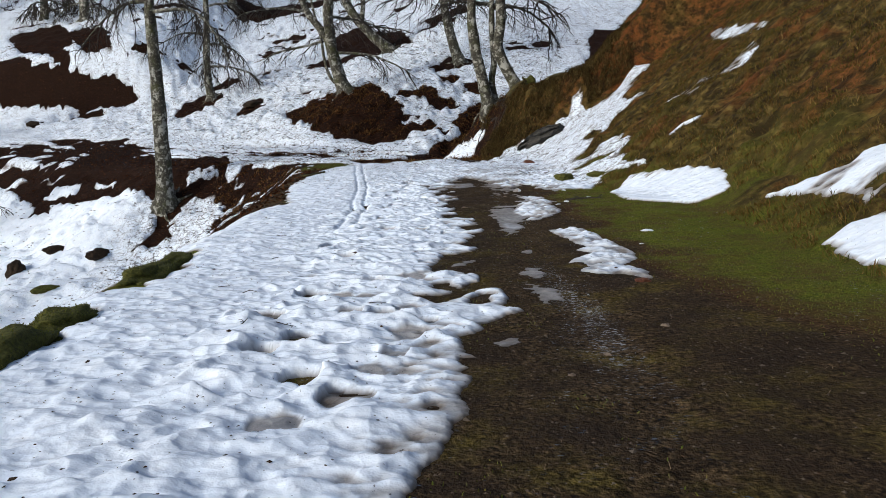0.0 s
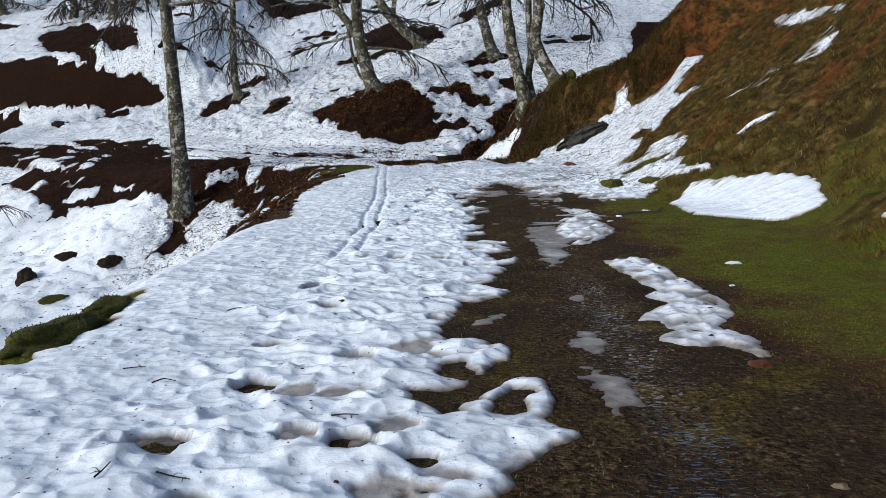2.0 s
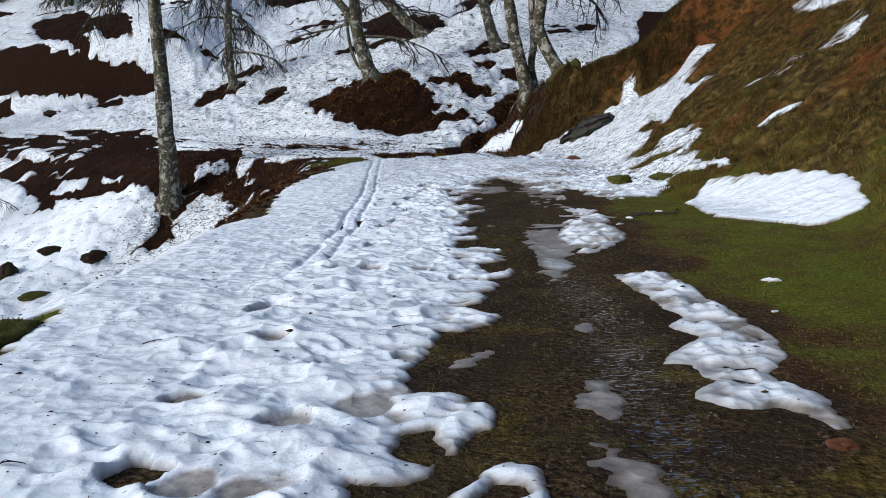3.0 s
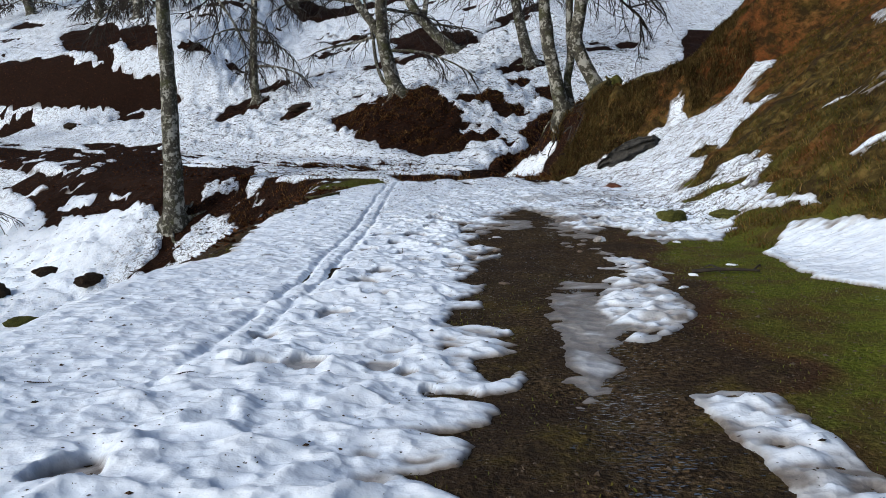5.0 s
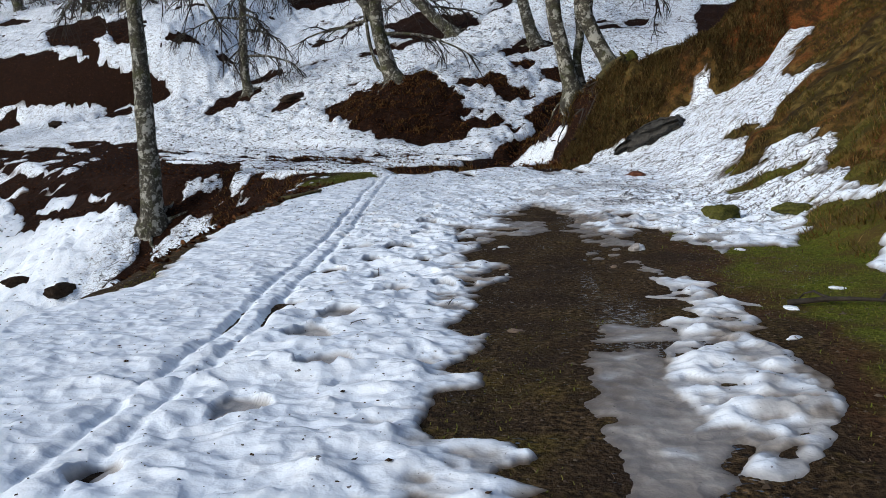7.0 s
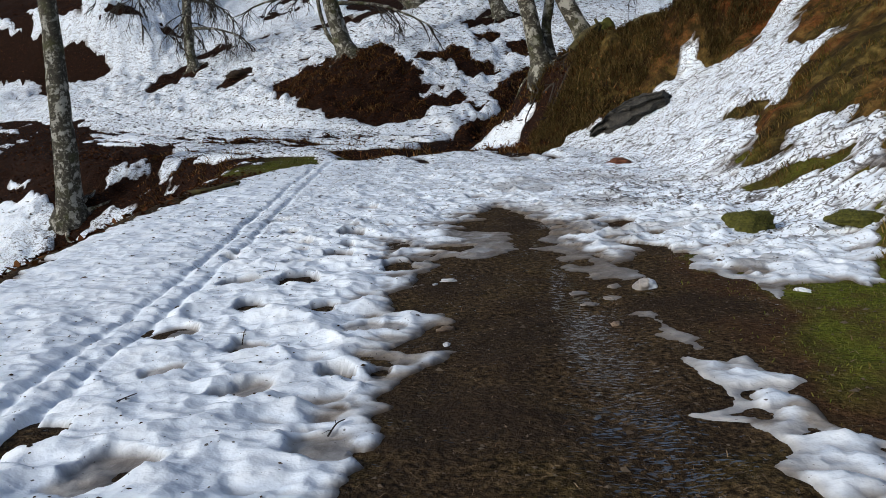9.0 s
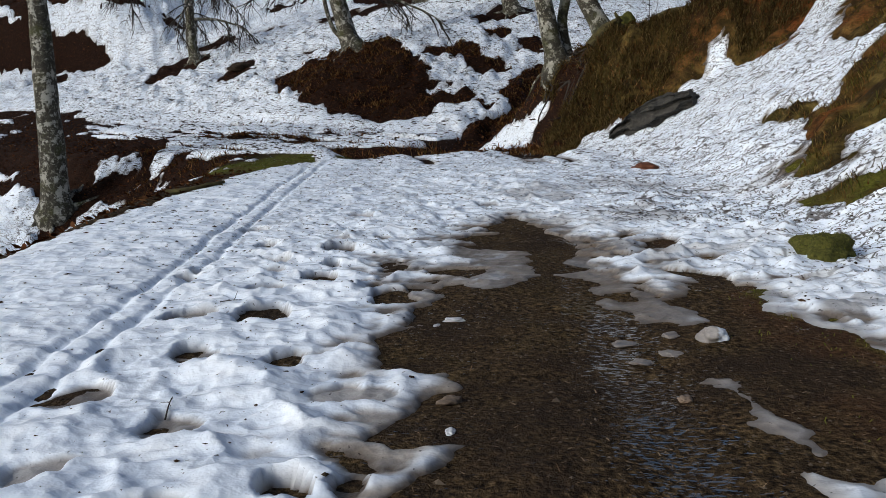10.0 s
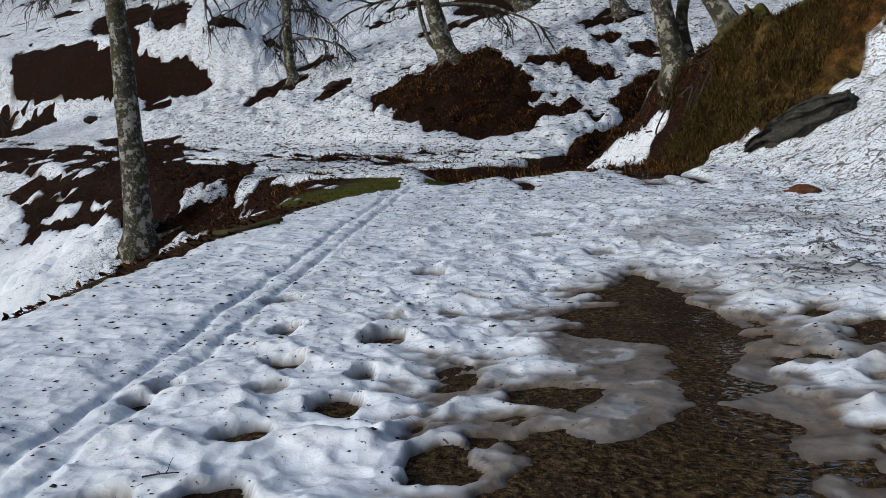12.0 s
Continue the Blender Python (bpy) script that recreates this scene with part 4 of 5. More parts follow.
def build_ground():
    gx, gy = fan(0.045, 1.6, 23, 170, 1.008, left=30, right=24)
    back_x, back_y = np.meshgrid(np.linspace(-60, 60, 160), np.append(np.linspace(-40, 1.5, 40), 1.66))
    for name, x, y in (("ground", gx, gy), ("ground_behind", back_x, back_y)):
        z = bare_height(x, y) - (0.012 if name == "ground_behind" else 0.0)
        rim, _ = beside(x, y, RIM)
        foot, _ = beside(x, y, FOOT)
        right = (x > -1.0) & (y < 44)
        dry = fade(0.1, 0.9, foot + 0.25 * rough(x, y, 0.9, 2, 151)) * right * (1 - fade(34.0, 35.5, y) * fade(3.0, 2.2, x + 0.5 * rough(x, y, 0.8, 2, 153)))
        dry = dry * (1 - 0.55 * fade(3.2, 0.8, foot) * fade(-0.2, 0.5, rough(x, y, 1.2, 3, 155)) * fade(33, 29, y))
        leafy = np.clip(fade(29, 33, y) * (1 - right) + fade(0.6, 1.6, -rim) + fade(33.0, 34.2, y) * (x < 4.0), 0, 1) * (1 - dry)
        verge = fade(1.8, 3.0, x + 0.35 * rough(x, y, 0.7, 3, 157)) * fade(5.0, 9.5, y + 1.5 * (x - 2.5)) * (1 - fade(30, 33, y))
        lip = fade(-2.6, -2.9, x) * (1 - fade(12, 16, y))
        far_lawn = fade(30, 31.5, y) * (1 - fade(37, 39, y)) * fade(-6, -5, x) * (1 - fade(-3.0, -2.4, x))
        grassy = np.clip(verge + lip + far_lawn, 0, 1)
        leafy = leafy * (1 - lip) * (1 - 0.9 * far_lawn)
        wet = np.clip(1.1 * np.exp(-(((x - 1.12) / 0.24) ** 2)) * (0.75 * fade(3, 6, y) + 0.25 * fade(12, 16, y)), 0, 1) * (1 - grassy) * (1 - dry)
        rusty = 0.8 * fade(32, 34.5, y) * fade(5.6, 7.0, x) * fade(9.8, 8.0, x) + 0.7 * fade(0.15, 0.7, rough(x, y, 2.6, 3, 159)) * fade(1.0, 3.0, foot) * right
        ob = new(name, sheet_mesh(name, x, y, z, rusty=np.clip(rusty, 0, 1), mossy=1 - 0.85 * fade(13.5, 17.5, y), grassy=grassy, dry=dry, leafy=leafy, wet=wet))
        ob.data.materials.append(SOIL)
        tagged(ob, "dark wet earth, moss and leaf litter of a mountain track", "ground", kind="structure")


def snow_top(x, y, depth):
    """Height of the snow's surface where it lies that deep."""
    return bare_height(x, y) + depth


def build_snow():
    x, y = fan(0.02, 2.0, 23, 150, 1.0075, 1.015, left=30)
    depth, thin = snow_depth(x, y)
    strewn = np.clip(0.1 + 0.38 * fade(17.5, 24, y) * fade(-3.6, -2.0, x) * fade(40, 30, y) + (0.5 + 0.2 * fade(44, 50, y)) * fade(24, 40, y) + 0.35 * fade(-3.2, -4.2, x) * fade(6, 10, y) * (y < 46) + 0.85 * fade(1.6, 3.2, x + 0.8 * grain(x, y, 1.5, 173)) * fade(19, 23, y), 0, 1)
    strewn = strewn * (1 - 0.85 * fade(-13, -17, x) * fade(56, 50, y))
    strewn = np.clip(strewn + 0.5 * np.exp(-(((y - 26.5 + 1.2 * (x - 2.6)) / 1.3) ** 2)) * fade(1.0, 2.0, x), 0, 1)
    thin = np.clip(thin + 0.35 * np.exp(-(((y - 26.5 + 1.2 * (x - 2.6)) / 0.9) ** 2)) * fade(1.2, 2.0, x) * fade(-0.6, 0.4, grain(x * 0.5, y, 0.3, 109)), 0, 1)
    thin = np.clip(thin + 0.5 * fade(0.2, 0.7, x) * fade(3.2, 2.2, x) * fade(20.5, 22.5, y) * fade(28.5, 26, y) * fade(-0.1, 0.7, rough(x * 0.5, y, 0.5, 3, 127)), 0, 1)
    ob = new("snow", sheet_mesh("snow", x, y, snow_top(x, y, depth), depth > -0.04, thin=thin, strewn=strewn, film=fade(0.0, 0.010, depth) * (1 - 0.45 * fade(18.5, 19.8, y))))
    ob.data.materials.append(SNOW)
    tagged(ob, "old melting snow with boot holes, leaf crumbs and grey slushy edges", "snow", kind="stuff")


build_ground()
build_snow()


# ---- things ----
def ground_at(x, y):
    return float(bare_height(np.array([float(x)]), np.array([float(y)]))[0])


def surface_at(x, y):
    """Top of snow or ground."""
    x, y = np.atleast_1d(np.asarray(x, float)), np.atleast_1d(np.asarray(y, float))
    depth, _ = snow_depth(x, y)
    return np.where(depth > 0, snow_top(x, y, depth), bare_height(x, y)), depth


def mesh_object(name, verts, faces, mat, parent=None, label="", smooth=True):
    mesh = bpy.data.meshes.new(name)
    mesh.from_pydata([tuple(v) for v in verts], [], faces)
    mesh.polygons.foreach_set("use_smooth", np.full(len(mesh.polygons), smooth))
    mesh.materials.append(mat)
    ob = new(name, mesh)
    ob.parent = parent
    if label:
        ob["label"] = label
    return ob


def part(name, bm, mat, parent=None, label="", smooth=True):
    mesh = bpy.data.meshes.new(name)
    bm.to_mesh(mesh)
    bm.free()
    mesh.polygons.foreach_set("use_smooth", np.full(len(mesh.polygons), smooth))
    mesh.materials.append(mat)
    ob = new(name, mesh)
    ob.parent = parent
    if label:
        ob["label"] = label
    return ob


def tube(verts, faces, points, radii, sides, lumps=0.0, seed=0):
    """Adds a tapering round limb along the points."""
    first = len(verts)
    for n, (p, r) in enumerate(zip(points, radii)):
        ahead = (points[min(n + 1, len(points) - 1)] - points[max(n - 1, 0)]).normalized()
        side = ahead.cross(Vector((0.31, 0.95, 0.05))).normalized()
        other = ahead.cross(side)
        for k in range(sides):
            a = 2 * math.pi * k / sides
            swell = 1 + lumps * noise.noise(Vector((math.cos(a) * 1.3 + seed, math.sin(a) * 1.3, p.z * 1.1)))
            verts.append(p + (side * math.cos(a) + other * math.sin(a)) * r * swell)
    for n in range(len(points) - 1):
        for k in range(sides):
            a, b = first + n * sides + k, first + n * sides + (k + 1) % sides
            faces.append((a, b, b + sides, a + sides))
    faces.append(tuple(first + (len(points) - 1) * sides + k for k in range(sides)))


def bend(rng, start, heading, length, steps, droop, wander):
    """Points of a branch that wanders and sags."""
    points, way = [start.copy()], heading.normalized()
    for n in range(steps):
        way = (way + Vector((rng.gauss(0, wander), rng.gauss(0, wander), rng.gauss(0, wander) - droop))).normalized()
        points.append(points[-1] + way * length / steps)
    return points


def smooth_line(points, per=4):
    """A Catmull-Rom line through the points."""
    out = []
    for n in range(len(points) - 1):
        p0, p1, p2, p3 = points[max(n - 1, 0)], points[n], points[n + 1], points[min(n + 2, len(points) - 1)]
        for k in range(per):
            s = k / per
            out.append(0.5 * (2 * p1 + (p2 - p0) * s + (2 * p0 - 5 * p1 + 4 * p2 - p3) * s * s + (3 * p1 - p0 - 3 * p2 + p3) * s**3))
    return out + [points[-1]]


def twigs(rng, verts, faces, line, radius, level, droop, spread, thinnest):
    """Side shoots along a limb, two more levels down."""
    count = max(3, int(spread * (4 if level == 1 else 2.4)))
    for n in range(count):
        s = rng.uniform(0.22, 1.0)
        at = line[min(int(s * (len(line) - 1)), len(line) - 1)]
        k = min(int(s * (len(line) - 1)), len(line) - 2)
        ahead = (line[k + 1] - line[k]).normalized()
        sideways = ahead.cross(Vector((rng.gauss(0, 0.4), rng.gauss(0, 0.4), 1))).normalized() * rng.choice((-1, 1))
        heading = ahead * 0.9 + sideways * rng.uniform(0.5, 1.0) + Vector((0, 0, rng.uniform(-0.3, 0.35)))
        length = (1.9 if level == 1 else 0.95) * rng.uniform(0.6, 1.25) * min(1.0, spread / 2 + 0.3)
        points = bend(rng, at, heading, length, 6 if level == 1 else 4, droop * 1.8 + 0.04, 0.22)
        r = max(radius * 0.5, thinnest)
        tube(verts, faces, points, [r * (1 - 0.75 * i / (len(points) - 1)) for i in range(len(points))], 4 if level == 1 else 3)
        if level < 2:
            twigs(rng, verts, faces, points, r, level + 1, droop, spread * 1.15, thinnest)


def bare_tree(base, way, radius, label, seed, low=2.5, limbs=11, droop=0.06, reach=4.0, forks=(), crown_height=15.0, spread=2.4, sides=14, thinnest=0.015):
    """A leafless beech. way: offsets x, y, height of the trunk's line above its base, up to what shows; the stem then runs on up.
    forks: further stems, each from a height, with their own offsets and radius."""
    rng = random.Random(seed)
    x, y = base
    tree = new("beech_tree")
    tree.location = (x, y, ground_at(x, y) - 0.12)
    tagged(tree, label, "tree", "bare beech trees")
    line = [Vector((0.05, 0, -0.9)), Vector((0, 0, 0))] + [Vector(w) for w in way]
    last, before = line[-1], line[-2]
    drift = (last - before).normalized() * 0.4 + Vector((0, 0, 1))
    while line[-1].z < crown_height:
        drift = drift + Vector((rng.gauss(0, 0.12), rng.gauss(0, 0.12), 0))
        line.append(line[-1] + drift.normalized() * 2.2)
    line = smooth_line(line, 5)
    top = line[-1].z
    radii = [radius * max(0.12, 1 - 0.80 * max(p.z, 0) / top) * (1 + 0.7 * math.exp(-max(p.z, 0) / 0.3)) for p in line]
    verts, faces = [], []
    tube(verts, faces, line, radii, sides, 0.22, seed)
    mesh_object("trunk", verts, faces, BARK, tree)
    stems = [(line, radii)]
    for start, offsets, r in forks:
        root = min(line, key=lambda p: abs(p.z - start))
        stem = [root.copy()] + [Vector(w) for w in offsets]
        while stem[-1].z < crown_height * 0.8:
            stem.append(stem[-1] + ((stem[-1] - stem[-2]).normalized() * 0.6 + Vector((rng.gauss(0, 0.15), rng.gauss(0, 0.15), 0.7))).normalized() * 2.0)
        stem = smooth_line(stem, 4)
        rr = [r * max(0.15, 1 - 0.8 * n / len(stem)) for n in range(len(stem))]
        verts, faces = [], []
        tube(verts, faces, stem, rr, 10, 0.2, seed + 3)
        mesh_object("stem", verts, faces, BARK, tree)
        stems.append((stem, rr))
    # roots that grip the slope
    for n in range(5):
        a = n * 1.257 + rng.uniform(-0.3, 0.3)
        verts, faces, points = [], [], []
        for k in range(6):
            d = radius * (0.7 + 0.55 * k)
            px, py = math.cos(a + 0.06 * k) * d, math.sin(a + 0.06 * k) * d
            sink = ground_at(x + px, y + py) - tree.location.z
            points.append(Vector((px, py, sink + radius * (0.42, 0.2, 0.07, 0.0, -0.07, -0.2)[k])))
        tube(verts, faces, points, [radius * f for f in (0.36, 0.3, 0.22, 0.17, 0.12, 0.06)], 7, 0.3, n)
        mesh_object("root", verts, faces, BARK, tree)
    verts, faces = [], []
    for n in range(limbs):
        stem, rr = stems[n % len(stems)]
        s = (n + rng.uniform(0.1, 0.9)) / limbs
        height = low + (top * 0.93 - low) * s**1.25
        k = min(range(len(stem)), key=lambda i: abs(stem[i].z - height))
        turn = n * 2.4 + rng.uniform(-0.5, 0.5)
        rise = 0.15 + 0.5 * s
        size = reach * (1.0 - 0.45 * s) * rng.uniform(0.75, 1.2)
        points = bend(rng, stem[k], Vector((math.cos(turn), math.sin(turn), rise)), size, 8, droop * (1.25 - s), 0.10)
        r = min(rr[k] * 0.5, 0.1)
        limb_verts, limb_faces = [], []
        tube(limb_verts, limb_faces, points, [r * (1 - 0.8 * i / 8) for i in range(9)], 6, 0.1, n)
        mesh_object("limb", limb_verts, limb_faces, TWIG if r < 0.06 else BARK, tree)
        twigs(rng, verts, faces, points, r * 0.8, 1, droop * 0.9, spread, thinnest)
    crown = mesh_object("crown", verts, faces, TWIG, tree, "tangle of fine bare drooping twigs", smooth=False)
    crown["kind"] = "stuff"
    return tree


bare_tree((-13.1, 40.2), [(-0.1, 0, 3), (-0.25, 0, 6), (-0.42, 0, 8.9)], 0.40, "grey lichen-spotted beech trunk on the edge of the gully", 4, low=9.0, limbs=14, reach=5.5, droop=0.12, crown_height=17)
bare_tree((-17.6, 65.6), [(-0.25, 0, 1.2), (-0.32, 0, 3.4), (-0.25, 0, 6.8)], 0.31, "slim bare beech with low drooping twigs on snow", 12, low=2.4, limbs=18, reach=4.2, droop=0.17, spread=2.7)
bare_tree((-6.1, 53.4), [(-0.3, 0, 0.8), (-0.65, 0, 1.9), (-0.95, 0, 3.4), (-1.0, 0, 5.4)], 0.42, "leaning beech with mossy fork above a brown mound", 23,
          low=2.4, limbs=16, reach=5.0, droop=0.09, forks=[(3.2, [(-1.6, 0, 4.0), (-2.3, 0, 4.9), (-3.0, 0, 6.6)], 0.26), (0.3, [(-0.9, 0.1, 0.9), (-1.3, 0.1, 2.0), (-1.5, 0, 3.4)], 0.11)])
bare_tree((0.95, 58.4), [(-0.35, 0, 1.0), (-0.7, 0, 2.3), (-1.1, 0, 4.2)], 0.34, "grey beech standing behind the tree clump", 31, low=4.0, limbs=12)
bare_tree((2.0, 39.35), [(-0.3, 0, 1.15), (-0.6, 0, 2.4), (-0.8, 0, 3.6), (-0.85, 0, 5.0)], 0.27, "pale grey beech leaning on the cut bank", 45, low=4.6, limbs=12, reach=4.5, spread=2.0)
bare_tree((2.32, 39.7), [(-0.2, 0, 1.2), (-0.12, 0, 2.1), (-0.2, 0, 3.0), (-0.25, 0, 4.5)], 0.16, "thin crooked beech in a clump on the bank", 52, low=4.4, limbs=9, spread=1.8, reach=3.5, crown_height=12)
bare_tree((3.3, 39.0), [(-0.55, 0, 1.0), (-0.85, 0, 1.6), (-1.0, 0, 2.1), (-0.85, 0, 3.3)], 0.26, "crooked lichen-white beech with mossy foot on the bank", 61,
          low=4.4, limbs=12, reach=4.5, spread=2.0)
bare_tree((-4.3, 67.2), [(-1.4, 0, 1.3), (-2.6, 0, 2.6), (-3.3, 0, 3.9)], 0.38, "beech bent far over the snowy hillside", 72, low=1.8, limbs=12, forks=[(2.0, [(-2.0, 0, 3.6), (-2.2, 0, 5.0)], 0.2)])
bare_tree((-55.5, 103), [(-0.6, 0, 1.6), (-1.5, 0, 3.6)], 0.55, "distant beech on the upper slope", 83, low=1.5, limbs=24, reach=7, droop=0.13, spread=3.4, sides=10, thinnest=0.035)
bare_tree((-41.4, 90.6), [(0.1, 0, 2.0), (-0.2, 0, 4.5)], 0.42, "distant beech on a brown rise", 91, low=1.2, limbs=24, reach=7, droop=0.14, spread=3.4, sides=10, thinnest=0.035)
bare_tree((-35.3, 86.0), [(0.0, 0, 2.0), (0.15, 0, 4.5)], 0.50, "distant beech on a brown rise", 97, low=1.5, limbs=22, reach=7, droop=0.14, spread=3.4, sides=10, thinnest=0.035)
bare_tree((-22.5, 93.0), [(0.2, 0, 2.0), (0.5, 0, 4.5)], 0.40, "distant beech high on the snowy slope", 103, low=2, limbs=14, reach=6, droop=0.1, sides=10)
bare_tree((12.5, 41.8), [(0.1, 0, 2.0), (0.3, 0, 4.5)], 0.36, "dark beech on the crest of the grassy bank", 111, low=2, limbs=12, reach=4.5, droop=0.08)

# beeches left of the view, added to shade the gully and hillside
bare_tree((-23.5, 31.0), [(0.1, 0, 2.0), (0.3, 0, 4.5)], 0.34, "bare beech in the gully, trunk out of view, added for shade", 121, low=4, limbs=14, reach=6, droop=0.1)
bare_tree((-31.0, 44.0), [(-0.1, 0, 2.0), (0.2, 0, 4.5)], 0.38, "bare beech below the road, trunk out of view, added for shade", 131, low=4, limbs=18, reach=8, droop=0.12)
bare_tree((-40.0, 62.0), [(0.1, 0, 2.0), (0.4, 0, 4.5)], 0.36, "bare beech by the upper road, trunk out of view, added for shade", 141, low=3, limbs=14, reach=6, droop=0.1)


def blades(name, places, heights, widths, lean, mat, label, category, seed, sag=0.5):
    """Many thin bent leaves of grass, or flat fallen leaves."""
    rng = np.random.default_rng(seed)
    n = len(places)
    a = rng.uniform(0, 2 * np.pi, n)
    side = np.stack([np.cos(a), np.sin(a), rng.uniform(-0.2, 0.2, n)], -1) * (widths[:, None] / 2)
    tip = lean + np.stack([rng.normal(0, 0.45, n), rng.normal(0, 0.45, n), np.ones(n)], -1)
    tip = tip / np.linalg.norm(tip, axis=1)[:, None] * heights[:, None]
    half = places + tip * 0.55 + np.array([0, 0, 0.12]) * heights[:, None] * sag
    end = places + tip - np.array([0, 0, 0.35]) * heights[:, None] * sag
    verts = np.stack([places - side, places + side, half + side * 0.8, half - side * 0.8, end], 1).reshape(-1, 3)
    k = 5 * np.arange(n)[:, None]
    faces = (k + np.array([0, 1, 2, 3])).tolist() + (k + np.array([3, 2, 4])).tolist()
    return tagged(mesh_object(name, verts.tolist(), faces, mat, smooth=False), label, category, kind="stuff")


def boulder(name, x, y, size, mat, label, category, seed, turn=0.0, tilt=0.0, sink=0.3):
    """A lumpy rounded body, set into the surface."""
    bm = bmesh.new()
    bmesh.ops.create_icosphere(bm, subdivisions=4, radius=1.0)
    for v in bm.verts:
        p = v.co.copy()
        swell = 1 + 0.38 * noise.noise(p * 1.3 + Vector((seed, 0, 0))) + 0.16 * noise.noise(p * 3.1 + Vector((0, seed, 0))) + 0.04 * noise.noise(p * 8.0)
        v.co = Vector((p.x * size[0], p.y * size[1], p.z * size[2])) * swell
    ob = part(name, bm, mat)
    z = float(surface_at(x, y)[0][0])
    ob.matrix_world = pose(x, y, z + size[2] * (1 - 2 * sink) * 0.5, 0, tilt, turn)
    return tagged(ob, label, category)


def tussock(x, y, size, label, seed, count=300):
    """A mossy lump with short blades all over it."""
    ob = boulder("mossy_tussock", x, y, size, MOSS, label, "tussock", seed, 30 * seed)
    ob["group"] = "mossy tussocks"
    rng = np.random.default_rng(int(seed))
    co = np.array([ob.matrix_basis @ v.co for v in ob.data.vertices if v.co.z > -0.03])
    pick = co[rng.integers(0, len(co), count)]
    lean = (pick - np.array(ob.location)) / max(size) * 0.8
    tuft = blades("grass_tuft", pick - np.array(ob.location), rng.uniform(0.01, 0.025, count), rng.uniform(0.004, 0.008, count), lean, GREEN, "short green blades on moss", "", int(seed))
    tuft.parent, tuft.matrix_parent_inverse = ob, (ob.matrix_basis.to_3x3().to_4x4()).inverted()


def rock_slab():
    """A long dark bedrock slab with broken layers, lying up the slope."""
    bm = bmesh.new()
    bmesh.ops.create_cube(bm, size=1.0)
    bmesh.ops.subdivide_edges(bm, edges=bm.edges[:], cuts=22, use_grid_fill=True)
    for v in bm.verts:
        p = v.co
        taper = 1 - 0.55 * fade(0.0, 0.5, np.float64(abs(p.x))) * (1 if p.x < 0 else 0.5)
        layer = 0.06 * math.floor(3 * noise.noise(Vector((p.x * 2, p.y * 2, p.z * 6))))
        q = Vector((p.x * 2.0, p.y * 0.7 * taper + layer, p.z * 0.8 * taper))
        v.co = q + 0.07 * noise.noise_vector(q * 2.2) + 0.05 * noise.noise_vector(q * 6) + 0.02 * noise.noise_vector(Vector((q.x * 5, q.y * 16, q.z * 22)))
    ob = part("rock_slab", bm, STONE, smooth=False)
    ob.matrix_world = pose(3.75, 33.7, 1.62, 14, -24, -34)
    tagged(ob, "long dark layered rock slab bedded in snow", "rock")


rock_slab()
tussock(2.98, 21.6, (0.29, 0.22, 0.16), "low mossy grass tussock poking out of snow", 2.0)
tussock(3.72, 20.9, (0.25, 0.2, 0.08), "wide mossy tussock at the foot of the bank", 5.0)
for hx, hy, hs, seed in ((-2.98, 5.55, (0.24, 0.62, 0.13), 6.0), (-3.0, 6.6, (0.2, 0.42, 0.10), 12.0), (-3.12, 9.0, (0.2, 0.6, 0.11), 18.0), (-3.2, 10.1, (0.16, 0.4, 0.09), 24.0)):
    tussock(hx, hy, hs, "mossy earth hummock on the rim of the track", seed, 900)
boulder("mossy_boulder", 3.72, 38.75, (0.4, 0.32, 0.4), MOSS, "round moss-covered boulder beside the crooked beech", "boulder", 7.0, sink=0.12)
boulder("dark_boulder", -13.4, 60.8, (0.8, 0.6, 0.28), DARK_EARTH, "dark earthy boulder on the snowy slope", "boulder", 9.0, 30)
boulder("dark_boulder", -32.3, 68.2, (0.8, 0.6, 0.25), DARK_EARTH, "small dark boulder in the far snow", "boulder", 12.0)
boulder("gully_rock", -19.5, 38.5, (0.4, 0.45, 0.6), DARK_EARTH, "dark rock standing in the gully snow", "rock", 14.0)
boulder("mossy_boulder", -16.8, 35.6, (0.55, 0.3, 0.2), MOSS, "flat mossy boulder in the gully snow", "boulder", 16.0, 40)
boulder("gully_rock", -15.4, 37.7, (0.5, 0.24, 0.26), DARK_EARTH, "small dark rock in the gully snow", "rock", 18.0, 40)
boulder("gully_rock", -18.1, 39.9, (0.75, 0.2, 0.22), DARK_EARTH, "narrow dark rock in the gully snow", "rock", 21.0, 40)
chunk = boulder("snow_chunk", 1.64, 19.5, (0.09, 0.07, 0.06), SNOW, "loose rounded chunk of dirty snow on mud", "snow", 41.0)
chunk.data.attributes.new("film", "FLOAT", "POINT").data.foreach_set("value", [1.0] * len(chunk.data.vertices))
chunk.data.attributes.new("thin", "FLOAT", "POINT").data.foreach_set("value", [0.2 + 0.7 * (v.co.x < 0.01) for v in chunk.data.vertices])


def loose_snow(name, x, y, size, grey, label, seed):
    ob = boulder(name, x, y, size, SNOW, label, "snow", seed, 50 * seed)
    ob.data.attributes.new("thin", "FLOAT", "POINT").data.foreach_set("value", [grey] * len(ob.data.vertices))
    ob.data.attributes.new("film", "FLOAT", "POINT").data.foreach_set("value", [0.3 if grey > 0.9 else 0.8] * len(ob.data.vertices))
    ob["group"] = "loose snow and ice"


